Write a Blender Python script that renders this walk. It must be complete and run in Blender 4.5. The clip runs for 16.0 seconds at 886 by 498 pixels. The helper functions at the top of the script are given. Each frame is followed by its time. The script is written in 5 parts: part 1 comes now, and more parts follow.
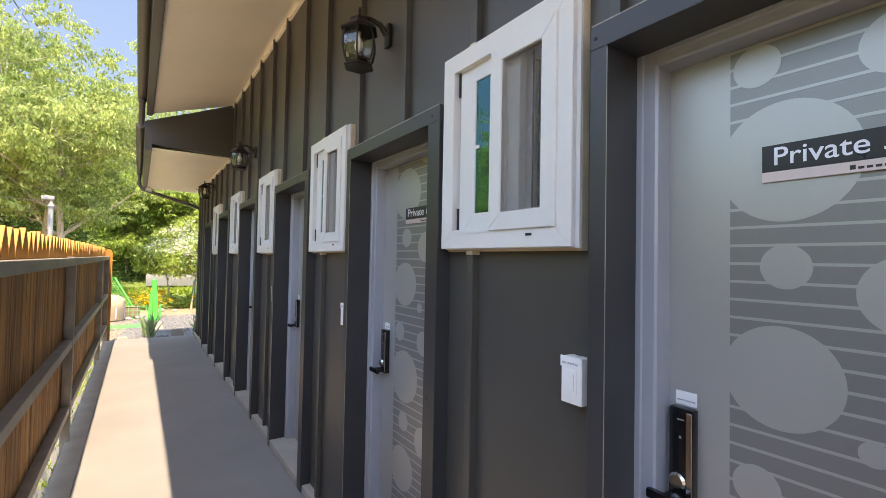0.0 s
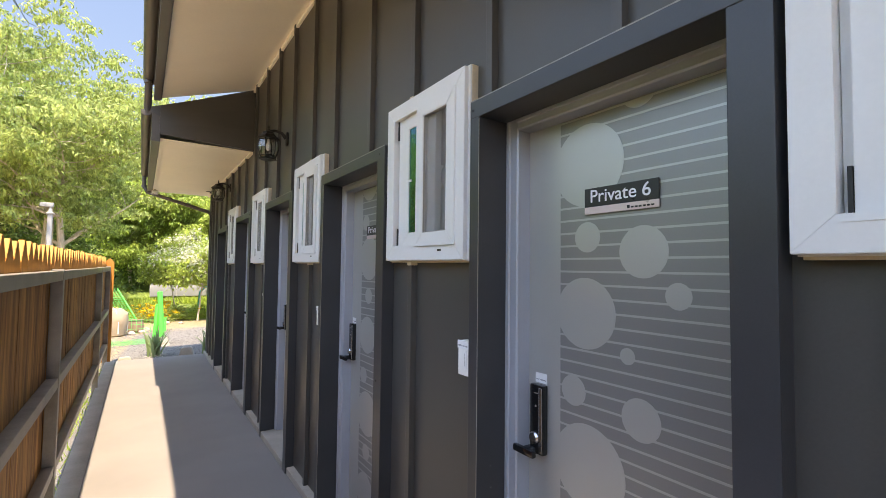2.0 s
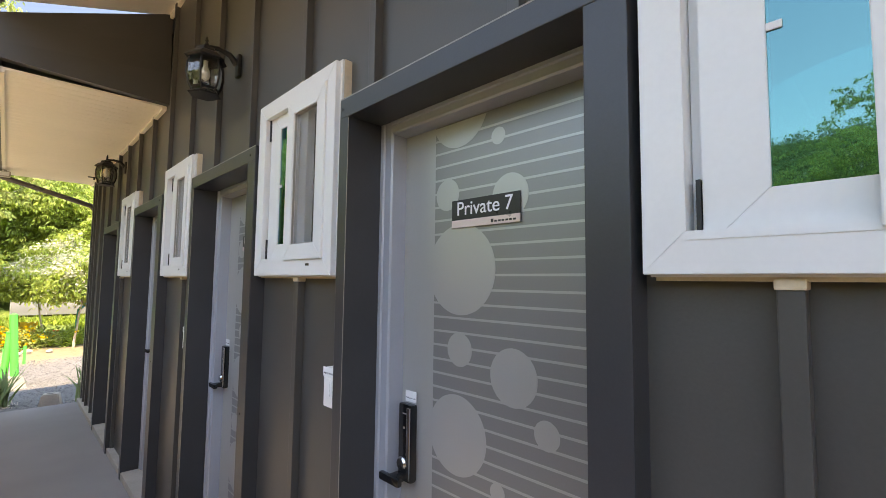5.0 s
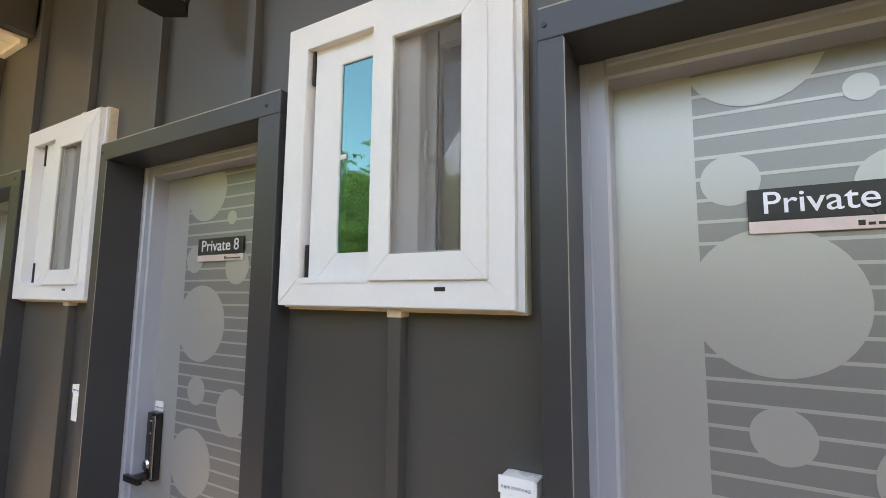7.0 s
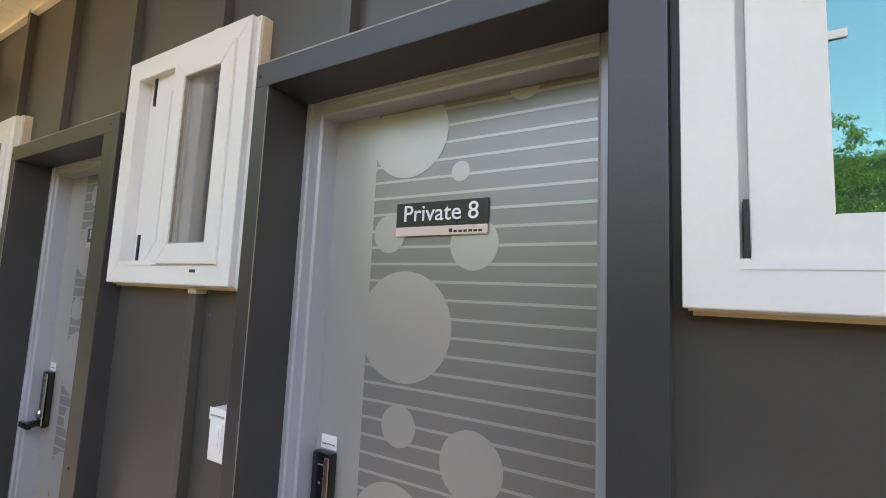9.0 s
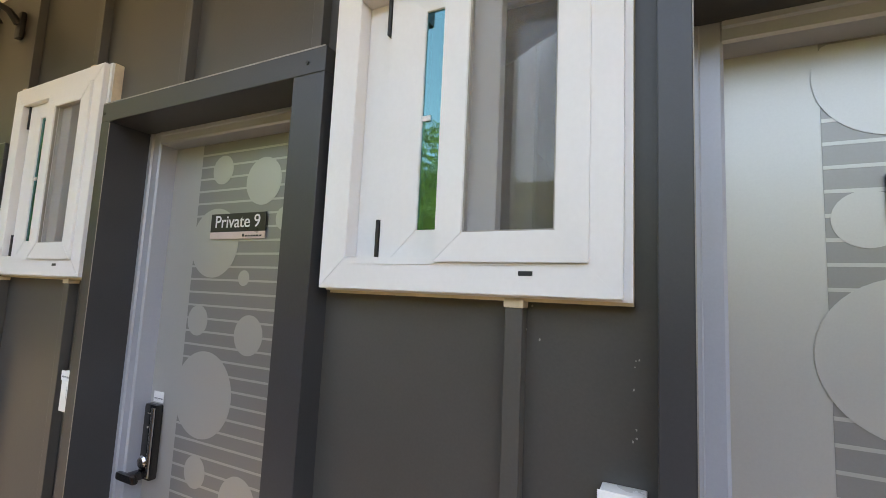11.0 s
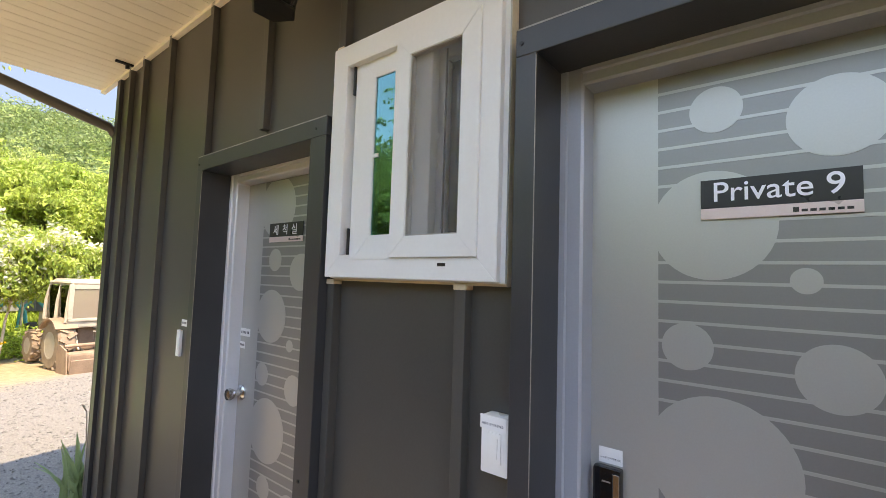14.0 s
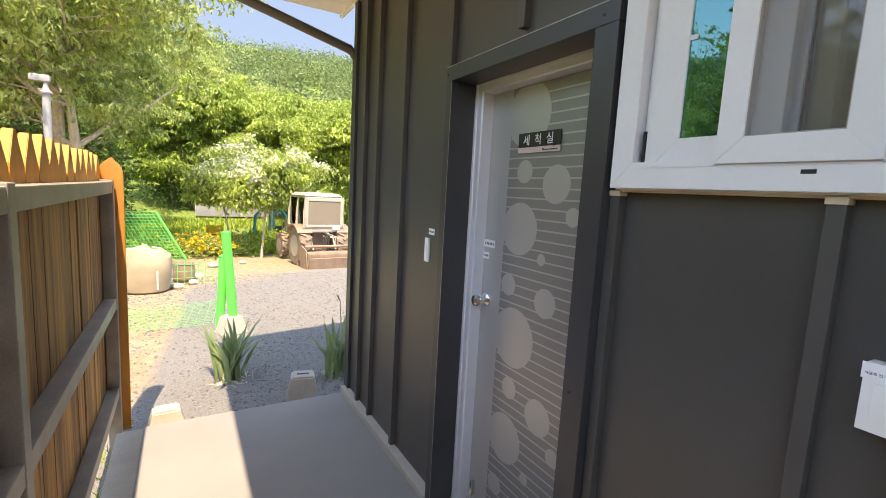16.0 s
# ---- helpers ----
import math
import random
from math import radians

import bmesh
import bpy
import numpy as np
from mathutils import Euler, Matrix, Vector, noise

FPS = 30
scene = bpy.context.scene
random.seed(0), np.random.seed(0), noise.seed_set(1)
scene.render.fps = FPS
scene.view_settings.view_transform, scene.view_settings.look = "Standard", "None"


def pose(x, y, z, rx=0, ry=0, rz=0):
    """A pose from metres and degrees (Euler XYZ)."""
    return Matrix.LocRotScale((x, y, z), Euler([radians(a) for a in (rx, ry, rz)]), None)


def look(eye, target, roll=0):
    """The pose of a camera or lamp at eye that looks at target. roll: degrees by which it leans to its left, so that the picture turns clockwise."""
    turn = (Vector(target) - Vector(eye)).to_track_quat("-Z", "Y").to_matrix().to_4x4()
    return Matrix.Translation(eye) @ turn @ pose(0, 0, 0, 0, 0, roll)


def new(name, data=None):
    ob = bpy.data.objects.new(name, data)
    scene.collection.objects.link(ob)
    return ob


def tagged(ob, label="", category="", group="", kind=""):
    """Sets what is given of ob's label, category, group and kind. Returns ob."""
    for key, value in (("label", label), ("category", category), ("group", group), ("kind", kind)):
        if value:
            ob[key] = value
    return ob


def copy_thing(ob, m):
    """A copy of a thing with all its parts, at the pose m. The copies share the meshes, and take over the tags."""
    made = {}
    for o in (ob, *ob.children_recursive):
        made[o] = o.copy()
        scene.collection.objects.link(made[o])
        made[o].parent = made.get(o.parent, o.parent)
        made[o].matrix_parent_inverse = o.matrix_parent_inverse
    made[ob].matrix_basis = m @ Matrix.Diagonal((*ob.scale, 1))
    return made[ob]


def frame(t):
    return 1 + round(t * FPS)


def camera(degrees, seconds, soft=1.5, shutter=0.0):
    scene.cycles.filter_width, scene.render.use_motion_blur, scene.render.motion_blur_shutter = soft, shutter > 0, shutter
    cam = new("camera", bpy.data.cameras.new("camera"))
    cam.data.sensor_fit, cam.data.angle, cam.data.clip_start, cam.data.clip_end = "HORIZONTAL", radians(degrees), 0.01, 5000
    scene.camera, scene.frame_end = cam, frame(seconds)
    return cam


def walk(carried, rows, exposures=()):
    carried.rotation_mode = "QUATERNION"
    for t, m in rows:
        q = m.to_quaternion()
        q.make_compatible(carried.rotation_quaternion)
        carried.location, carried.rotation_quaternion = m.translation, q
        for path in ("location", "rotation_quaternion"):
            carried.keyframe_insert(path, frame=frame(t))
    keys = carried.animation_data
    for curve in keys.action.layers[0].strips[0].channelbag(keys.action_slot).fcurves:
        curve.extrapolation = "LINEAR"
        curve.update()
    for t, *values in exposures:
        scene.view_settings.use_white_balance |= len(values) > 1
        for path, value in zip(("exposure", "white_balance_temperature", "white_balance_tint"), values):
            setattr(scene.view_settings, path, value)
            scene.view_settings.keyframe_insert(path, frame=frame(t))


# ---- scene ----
cam = camera(89.0, 16.0, soft=0.75)
PATH = [
    (0, (-0.003, -0.005, 1.594), (1.116, 1.652, 1.647), 1.1),
    (0.5, (0.031, 0.276, 1.608), (1.143, 1.937, 1.675), 0.1),
    (1, (0.043, 0.524, 1.603), (1.159, 2.183, 1.673), 1.0),
    (1.5, (0.012, 0.833, 1.626), (1.162, 2.468, 1.7), 1.0),
    (2, (-0.018, 1.11, 1.607), (1.091, 2.772, 1.692), 0.7),
    (2.5, (0.008, 1.417, 1.605), (1.081, 3.101, 1.715), 0.5),
    (3, (0.02, 1.694, 1.611), (1.122, 3.36, 1.709), 0.7),
    (3.5, (0.023, 1.998, 1.598), (1.221, 3.595, 1.708), 0.9),
    (4, (0.091, 2.297, 1.598), (1.282, 3.901, 1.701), 0.3),
    (6.3, (0.231, 3.39, 1.664), (1.913, 4.45, 1.878), 0.9),
    (6.5, (0.22, 3.508, 1.655), (1.92, 4.541, 1.867), 0.7),
    (7, (0.168, 3.8, 1.663), (1.904, 4.77, 1.876), 0.5),
    (7.5, (0.179, 4.055, 1.644), (1.885, 5.073, 1.875), 1.1),
    (8, (0.252, 4.296, 1.65), (1.942, 5.344, 1.86), 1.5),
    (8.2, (0.262, 4.371, 1.645), (1.953, 5.417, 1.859), 2.1),
    (10.3, (0.243, 5.312, 1.639), (1.994, 6.256, 1.842), 2.1),
    (10.5, (0.239, 5.414, 1.628), (2.005, 6.324, 1.858), 2.5),
    (11, (0.191, 5.666, 1.634), (1.967, 6.563, 1.84), 2.6),
    (11.5, (0.162, 5.888, 1.611), (1.857, 6.937, 1.775), 2.7),
    (12, (0.202, 6.11, 1.624), (1.847, 7.237, 1.773), 1.9),
    (12.5, (0.213, 6.275, 1.619), (1.871, 7.384, 1.76), 2.4),
    (13, (0.161, 6.49, 1.644), (1.867, 7.527, 1.764), 2.0),
    (13.5, (0.113, 6.65, 1.644), (1.772, 7.759, 1.772), 1.9),
    (14, (0.096, 6.826, 1.641), (1.649, 8.08, 1.779), 1.8),
    (14.5, (0.086, 6.949, 1.623), (1.496, 8.365, 1.683), 1.9),
    (15, (0.032, 7.016, 1.622), (1.308, 8.555, 1.581), 1.8),
    (15.5, (-0.041, 7.086, 1.617), (1.156, 8.683, 1.491), 2.4),
    (16, (-0.084, 7.114, 1.601), (0.911, 8.831, 1.353), 3.1),
]

# the eye runs about 1.6 m above the paved walk, along a row of doors
EXPOSURE, KELVIN, TINT = 2.50, 8700, 16
LIFT = [(0, 0.0, 0), (4.2, 0.05, 300), (6.4, 0.40, 1500), (11.5, 0.36, 1600), (13.4, 0.28, 1000), (14.5, 0.0, 500), (16.0, -0.03, 300)]
walk(cam, [(t, look(eye, target, roll)) for t, eye, target, roll in PATH], [(t, EXPOSURE + up, KELVIN + warm, TINT) for t, up, warm in LIFT])

# ---- world and sun ----
SUN_WAY = Vector((0.084, 0.49, -1.0)).normalized()
world = bpy.data.worlds.new("sky")
scene.world = world
world.use_nodes = True
wn, wl = world.node_tree.nodes, world.node_tree.links
sky = wn.new("ShaderNodeTexSky")
sky.sky_type, sky.sun_disc = "NISHITA", False
sky.sun_elevation = math.asin(-SUN_WAY.z)
sky.sun_rotation = math.atan2(-SUN_WAY.x, -SUN_WAY.y)
sky.air_density, sky.dust_density, sky.ozone_density = 1.0, 0.3, 2.0
wl.new(sky.outputs[0], wn["Background"].inputs[0])
wn["Background"].inputs[1].default_value = 0.15
sun = new("sun", bpy.data.lights.new("sun", "SUN"))
sun.data.energy, sun.data.angle, sun.data.color = 1.8, radians(0.53), (1.0, 0.94, 0.84)
sun.matrix_world = Matrix.Translation((-3, -8, 20)) @ SUN_WAY.to_track_quat("-Z", "Y").to_matrix().to_4x4()


# ---- materials ----
def material(name, color, rough=0.5, metal=0.0, vary=0.15, scale=6.0, fine=120.0, bump=0.1, stretch=(1, 1, 1), second=None,
             spec=0.5, per_object=0.0, per_island=0.0, coat=0.0, rough_vary=0.08, bump_scale=None, sharp=0.0):
    """A surface with two scales of noise in colour, gloss and relief."""
    m = bpy.data.materials.new(name)
    m.use_nodes = True
    n, l = m.node_tree.nodes, m.node_tree.links
    b = n["Principled BSDF"]
    b.inputs["Metallic"].default_value = metal
    b.inputs["Specular IOR Level"].default_value = spec
    b.inputs["Coat Weight"].default_value = coat
    tc = n.new("ShaderNodeTexCoord")
    mp = n.new("ShaderNodeMapping")
    mp.inputs["Scale"].default_value = stretch
    l.new(tc.outputs["Object"], mp.inputs[0])
    coords = mp.outputs[0]
    if per_object:   # each piece has its own run of the grain
        who, off = n.new("ShaderNodeObjectInfo"), n.new("ShaderNodeVectorMath")
        off.operation = "MULTIPLY_ADD"
        l.new(who.outputs["Random"], off.inputs[0])
        off.inputs[1].default_value = (37, 23, 11)
        l.new(mp.outputs[0], off.inputs[2])
        coords = off.outputs[0]
    big, small = n.new("ShaderNodeTexNoise"), n.new("ShaderNodeTexNoise")
    for t, s, d in ((big, scale, 4), (small, fine, 3)):
        t.inputs["Scale"].default_value, t.inputs["Detail"].default_value = s, d
        l.new(coords, t.inputs["Vector"])
    add = n.new("ShaderNodeMath")
    add.operation = "MULTIPLY_ADD"
    l.new(small.outputs[0], add.inputs[0])
    add.inputs[1].default_value = 0.45
    l.new(big.outputs[0], add.inputs[2])
    ramp = n.new("ShaderNodeValToRGB")
    lo, hi = 0.42 + sharp, 1.02 - sharp
    ramp.color_ramp.elements[0].position, ramp.color_ramp.elements[1].position = lo, hi
    dark = second or tuple(c * (1 - vary) for c in color)
    light = color if second else tuple(min(1, c * (1 + vary)) for c in color)
    ramp.color_ramp.elements[0].color, ramp.color_ramp.elements[1].color = (*dark, 1), (*light, 1)
    l.new(add.outputs[0], ramp.inputs[0])
    out = ramp.outputs[0]
    for amount, node, socket in ((per_object, "ShaderNodeObjectInfo", "Random"), (per_island, "ShaderNodeNewGeometry", "Random Per Island")):
        if amount:
            src = n.new(node)
            rng = n.new("ShaderNodeMapRange")
            rng.inputs[3].default_value, rng.inputs[4].default_value = 1 - amount, 1 + amount
            l.new(src.outputs[socket], rng.inputs[0])
            hsv = n.new("ShaderNodeHueSaturation")
            l.new(rng.outputs[0], hsv.inputs["Value"])
            l.new(out, hsv.inputs["Color"])
            out = hsv.outputs[0]
    l.new(out, b.inputs["Base Color"])
    rr = n.new("ShaderNodeMapRange")
    rr.inputs[3].default_value, rr.inputs[4].default_value = max(0.02, rough - rough_vary), min(1, rough + rough_vary)
    l.new(big.outputs[0], rr.inputs[0])
    l.new(rr.outputs[0], b.inputs["Roughness"])
    if bump:
        bp = n.new("ShaderNodeBump")
        bp.inputs["Strength"].default_value, bp.inputs["Distance"].default_value = bump, bump_scale or 0.004
        l.new(add.outputs[0], bp.inputs["Height"])
        l.new(bp.outputs[0], b.inputs["Normal"])
    return m


def leaf_material(name, color, second):
    m = material(name, color, 0.5, second=second, scale=0.9, fine=7, bump=0, per_island=0.35, spec=0.4)
    n, l = m.node_tree.nodes, m.node_tree.links
    b, o = n["Principled BSDF"], n["Material Output"]
    tr, mix = n.new("ShaderNodeBsdfTranslucent"), n.new("ShaderNodeMixShader")
    l.new(b.inputs["Base Color"].links[0].from_socket, tr.inputs["Color"])
    mix.inputs[0].default_value = 0.4
    l.new(b.outputs[0], mix.inputs[1])
    l.new(tr.outputs[0], mix.inputs[2])
    l.new(mix.outputs[0], o.inputs["Surface"])
    return m


def glass_material(name, tint, gloss, see):
    """A coated pane: a mirror-like share over a tinted clear share."""
    m = bpy.data.materials.new(name)
    m.use_nodes = True
    n, l = m.node_tree.nodes, m.node_tree.links
    o = n["Material Output"]
    n.remove(n["Principled BSDF"])
    gl, tp, mix = n.new("ShaderNodeBsdfGlossy"), n.new("ShaderNodeBsdfTransparent"), n.new("ShaderNodeMixShader")
    gl.inputs["Color"].default_value, gl.inputs["Roughness"].default_value = (*tint, 1), 0.01
    tp.inputs["Color"].default_value = (*see, 1)
    fr = n.new("ShaderNodeFresnel")
    fr.inputs["IOR"].default_value = gloss
    l.new(fr.outputs[0], mix.inputs[0])
    l.new(tp.outputs[0], mix.inputs[1])
    l.new(gl.outputs[0], mix.inputs[2])
    l.new(mix.outputs[0], o.inputs["Surface"])
    return m


def screen_material(name, color, share):
    """Fine insect mesh: part thread, part hole."""
    m = material(name, color, 0.8, vary=0.08, scale=3, fine=900, bump=0)
    n, l = m.node_tree.nodes, m.node_tree.links
    tp, mix = n.new("ShaderNodeBsdfTransparent"), n.new("ShaderNodeMixShader")
    mix.inputs[0].default_value = share
    l.new(tp.outputs[0], mix.inputs[1])
    l.new(n["Principled BSDF"].outputs[0], mix.inputs[2])
    l.new(mix.outputs[0], n["Material Output"].inputs["Surface"])
    return m


M_PANEL = material("charcoal_panel", (0.066, 0.063, 0.058), 0.37, vary=0.12, scale=2.2, fine=160, bump=0.12, spec=0.5, per_object=0.05)
M_TRIM = material("charcoal_trim", (0.038, 0.040, 0.044), 0.36, vary=0.14, scale=5, fine=220, bump=0.1, spec=0.5)
M_SCUFF = material("scuffed_charcoal_edge", (0.30, 0.29, 0.27), 0.6, vary=0.3, scale=20, fine=200, bump=0.2)
M_CAULK = material("cream_sealant", (0.62, 0.52, 0.38), 0.6, vary=0.15, scale=12, fine=150, bump=0.2)
M_PVC = material("white_window_plastic", (0.70, 0.70, 0.69), 0.32, vary=0.04, scale=3, fine=90, bump=0.03, spec=0.5)
M_BLACK = material("black_rubber", (0.012, 0.012, 0.013), 0.45, vary=0.2, scale=30, fine=300, bump=0.05)
M_LOCK = material("black_gloss_plastic", (0.008, 0.008, 0.009), 0.12, vary=0.2, scale=8, fine=200, bump=0.0, spec=0.6)
M_CHROME = material("brushed_chrome", (0.62, 0.62, 0.62), 0.22, 1.0, vary=0.08, scale=20, fine=300, bump=0.02)
M_FRAME = material("pale_grey_door_frame", (0.35, 0.375, 0.42), 0.36, 0.15, vary=0.06, scale=3, fine=200, bump=0.05)
M_ALU = material("white_aluminium_frame", (0.62, 0.63, 0.66), 0.35, 0.2, vary=0.05, scale=4, fine=150, bump=0.04)
M_LEAF = material("satin_silver_film", (0.45, 0.455, 0.44), 0.36, 0.5, vary=0.05, scale=1.6, fine=260, bump=0.03)
M_FILM = material("grey_door_film", (0.26, 0.262, 0.26), 0.36, 0.5, vary=0.06, scale=1.6, fine=260, bump=0.03)
M_SIGN = material("black_sign_plate", (0.018, 0.018, 0.022), 0.3, vary=0.15, scale=10, fine=200, bump=0.02)
M_BRONZE = material("rose_metal_band", (0.70, 0.56, 0.56), 0.3, 0.35, vary=0.06, scale=8, fine=220, bump=0.02)
M_LETTER = material("silver_lettering", (0.80, 0.78, 0.86), 0.35, 0.4, vary=0.04, scale=20, fine=200, bump=0.0)
M_PAPER = material("white_label_paper", (0.80, 0.80, 0.80), 0.5, vary=0.04, scale=20, fine=200, bump=0.04)
M_INK = material("dark_label_ink", (0.05, 0.05, 0.07), 0.6, vary=0.1, scale=20, fine=100, bump=0.0)
M_SWITCH = material("white_switch_plastic", (0.82, 0.81, 0.78), 0.3, vary=0.03, scale=10, fine=100, bump=0.02)
M_SOFFIT = material("cream_soffit_panel", (0.92, 0.85, 0.71), 0.5, vary=0.04, scale=2, fine=60, bump=0.05)
M_FASCIA = material("brown_grey_fascia", (0.075, 0.068, 0.062), 0.45, vary=0.15, scale=4, fine=120, bump=0.08)
M_ROOF = material("dark_roof_sheet", (0.06, 0.06, 0.062), 0.5, vary=0.2, scale=3, fine=80, bump=0.1)
M_SLAB = material("grey_floor_coating", (0.290, 0.273, 0.263), 0.7, vary=0.12, scale=1.6, fine=140, bump=0.25, spec=0.3)
M_CONCRETE = material("raw_concrete", (0.44, 0.40, 0.34), 0.9, vary=0.16, scale=5, fine=70, bump=0.5)
M_STEEL = material("grey_painted_steel", (0.30, 0.28, 0.25), 0.42, 0.1, vary=0.3, scale=7, fine=160, bump=0.15)
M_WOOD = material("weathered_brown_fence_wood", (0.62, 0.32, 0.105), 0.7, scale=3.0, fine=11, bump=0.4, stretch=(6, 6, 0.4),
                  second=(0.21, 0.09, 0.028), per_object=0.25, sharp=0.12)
# a brighter, plainer orange is mixed into the boards above the top rail
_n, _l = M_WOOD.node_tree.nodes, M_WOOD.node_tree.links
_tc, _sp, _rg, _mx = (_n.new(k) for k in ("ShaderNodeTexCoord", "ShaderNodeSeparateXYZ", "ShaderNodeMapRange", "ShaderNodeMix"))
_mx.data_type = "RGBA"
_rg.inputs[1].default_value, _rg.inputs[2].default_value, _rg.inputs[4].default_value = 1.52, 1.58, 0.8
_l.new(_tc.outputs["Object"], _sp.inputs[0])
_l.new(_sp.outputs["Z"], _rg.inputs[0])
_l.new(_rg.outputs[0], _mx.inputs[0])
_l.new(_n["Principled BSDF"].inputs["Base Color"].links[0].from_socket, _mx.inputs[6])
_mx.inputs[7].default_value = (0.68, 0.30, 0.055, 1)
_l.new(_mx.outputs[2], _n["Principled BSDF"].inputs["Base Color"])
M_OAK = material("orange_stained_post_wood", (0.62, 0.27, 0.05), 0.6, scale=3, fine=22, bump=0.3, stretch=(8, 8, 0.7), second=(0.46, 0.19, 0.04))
M_ROOM = material("shower_room_panel", (0.55, 0.53, 0.51), 0.6, vary=0.08, scale=2, fine=60, bump=0.05)
M_LAMP = material("bronze_black_lantern_metal", (0.03, 0.027, 0.024), 0.45, 0.6, vary=0.3, scale=20, fine=200, bump=0.2)
M_BULB = material("white_bulb_glass", (0.85, 0.85, 0.82), 0.15, vary=0.02, scale=10, fine=50, bump=0)
M_GRAVEL = material("grey_gravel", (0.34, 0.325, 0.31), 0.9, vary=0.3, scale=30, fine=110, bump=0.9, bump_scale=0.02, sharp=0.1)
M_STONE = material("gravel_stone", (0.20, 0.196, 0.19), 0.85, vary=0.2, scale=20, fine=120, bump=0.2, per_island=0.3)
M_SOIL = material("dry_tan_soil", (0.50, 0.40, 0.27), 0.95, vary=0.25, scale=1.5, fine=60, bump=0.7, bump_scale=0.02)
M_GRASS = leaf_material("meadow_grass", (0.44, 0.54, 0.09), (0.22, 0.34, 0.05))
M_HILL = material("wooded_hill", (0.12, 0.19, 0.04), 0.95, scale=0.25, fine=1.6, bump=1.0, bump_scale=0.6, second=(0.03, 0.07, 0.015))
M_TREELEAF = leaf_material("chestnut_leaf", (0.56, 0.64, 0.22), (0.20, 0.28, 0.085))
M_BRIGHTLEAF = leaf_material("young_bright_leaf", (0.50, 0.60, 0.15), (0.23, 0.33, 0.07))
# darker than the tree leaves: the shade under the trees is in this colour
M_SCRUBLEAF = leaf_material("shade_toned_undergrowth_leaf", (0.20, 0.29, 0.07), (0.06, 0.11, 0.025))
M_HILLLEAF = leaf_material("hillside_foliage", (0.27, 0.34, 0.14), (0.10, 0.16, 0.065))
M_BLOSSOM = leaf_material("white_blossom", (0.75, 0.74, 0.62), (0.55, 0.58, 0.40))
M_BARK = material("grey_brown_bark", (0.52, 0.44, 0.36), 0.9, vary=0.35, scale=6, fine=40, bump=0.8, stretch=(3, 3, 0.7), bump_scale=0.02)
M_IRIS = leaf_material("iris_blade", (0.37, 0.46, 0.23), (0.20, 0.30, 0.13))
M_GREEN = material("bright_green_post", (0.06, 0.62, 0.09), 0.45, vary=0.06, scale=5, fine=80, bump=0.05)
M_MESH = material("green_wire_coating", (0.08, 0.55, 0.12), 0.5, vary=0.1, scale=6, fine=90, bump=0.0)
M_CAB = material("dusty_cream_cab_paint", (0.40, 0.355, 0.29), 0.6, vary=0.2, scale=4, fine=50, bump=0.15)
M_DUST = material("dusty_pink_machine_paint", (0.27, 0.185, 0.13), 0.8, vary=0.35, scale=4, fine=60, bump=0.3)
M_TYRE = material("dusty_tyre_rubber", (0.24, 0.18, 0.13), 0.9, vary=0.3, scale=6, fine=60, bump=0.3)
M_DARK = material("dark_machine_metal", (0.05, 0.045, 0.04), 0.6, 0.3, vary=0.3, scale=8, fine=90, bump=0.2)
M_TEAL = material("teal_machine_paint", (0.03, 0.33, 0.36), 0.45, vary=0.15, scale=6, fine=60, bump=0.1)
M_SACK = material("woven_cream_sack", (0.36, 0.285, 0.19), 0.85, vary=0.14, scale=5, fine=150, bump=0.5)
M_ORANGE = material("orange_crate_plastic", (0.70, 0.22, 0.04), 0.5, vary=0.1, scale=8, fine=60, bump=0.05)
M_YELLOW = material("yellow_crate_plastic", (0.80, 0.50, 0.03), 0.5, vary=0.1, scale=8, fine=60, bump=0.05)
M_PETAL = leaf_material("yellow_petal", (0.85, 0.62, 0.03), (0.70, 0.45, 0.02))
M_POLE = material("pale_concrete_pole", (0.33, 0.33, 0.33), 0.8, vary=0.15, scale=5, fine=60, bump=0.2)
M_WIRE = material("black_cable", (0.02, 0.02, 0.02), 0.6, vary=0.1, bump=0)
M_SHED = material("pale_distant_sheeting", (0.20, 0.21, 0.22), 0.6, vary=0.12, scale=2, fine=40, bump=0.1)
G_TEAL = glass_material("teal_coated_glass", (0.36, 0.90, 0.92), 2.7, (0.06, 0.30, 0.30))
G_CLEAR = glass_material("clear_lantern_glass", (1, 1, 1), 1.8, (0.92, 0.90, 0.85))
G_CAB = glass_material("dusty_cab_glass", (0.9, 0.9, 0.9), 1.5, (0.55, 0.52, 0.46))
M_SCREEN = screen_material("grey_insect_screen", (0.20, 0.185, 0.17), 0.26)
M_CABDUST = screen_material("dusty_pane", (0.30, 0.25, 0.19), 0.62)


# ---- mesh helpers ----
def thing(name, at, label, category, group="", kind=""):
    e = new(name)
    e.empty_display_size = 0.1
    e.location = at
    bpy.context.view_layer.update()
    return tagged(e, label, category, group, kind)


def finish(name, bm, mat, smooth=False):
    bmesh.ops.recalc_face_normals(bm, faces=bm.faces)
    me = bpy.data.meshes.new(name)
    bm.to_mesh(me)
    bm.free()
    for m in (mat if isinstance(mat, (list, tuple)) else [mat]):
        me.materials.append(m)
    if smooth:
        me.shade_smooth()
        me.set_sharp_from_angle(angle=radians(35))
    return me


def part(name, bm, mat, parent, label="", smooth=False):
    """Links a bmesh as one mesh under a thing or a part, in the parent's own space."""
    ob = new(name, finish(name, bm, mat, smooth))
    ob.parent = parent
    if label:
        ob["label"] = label
    return ob


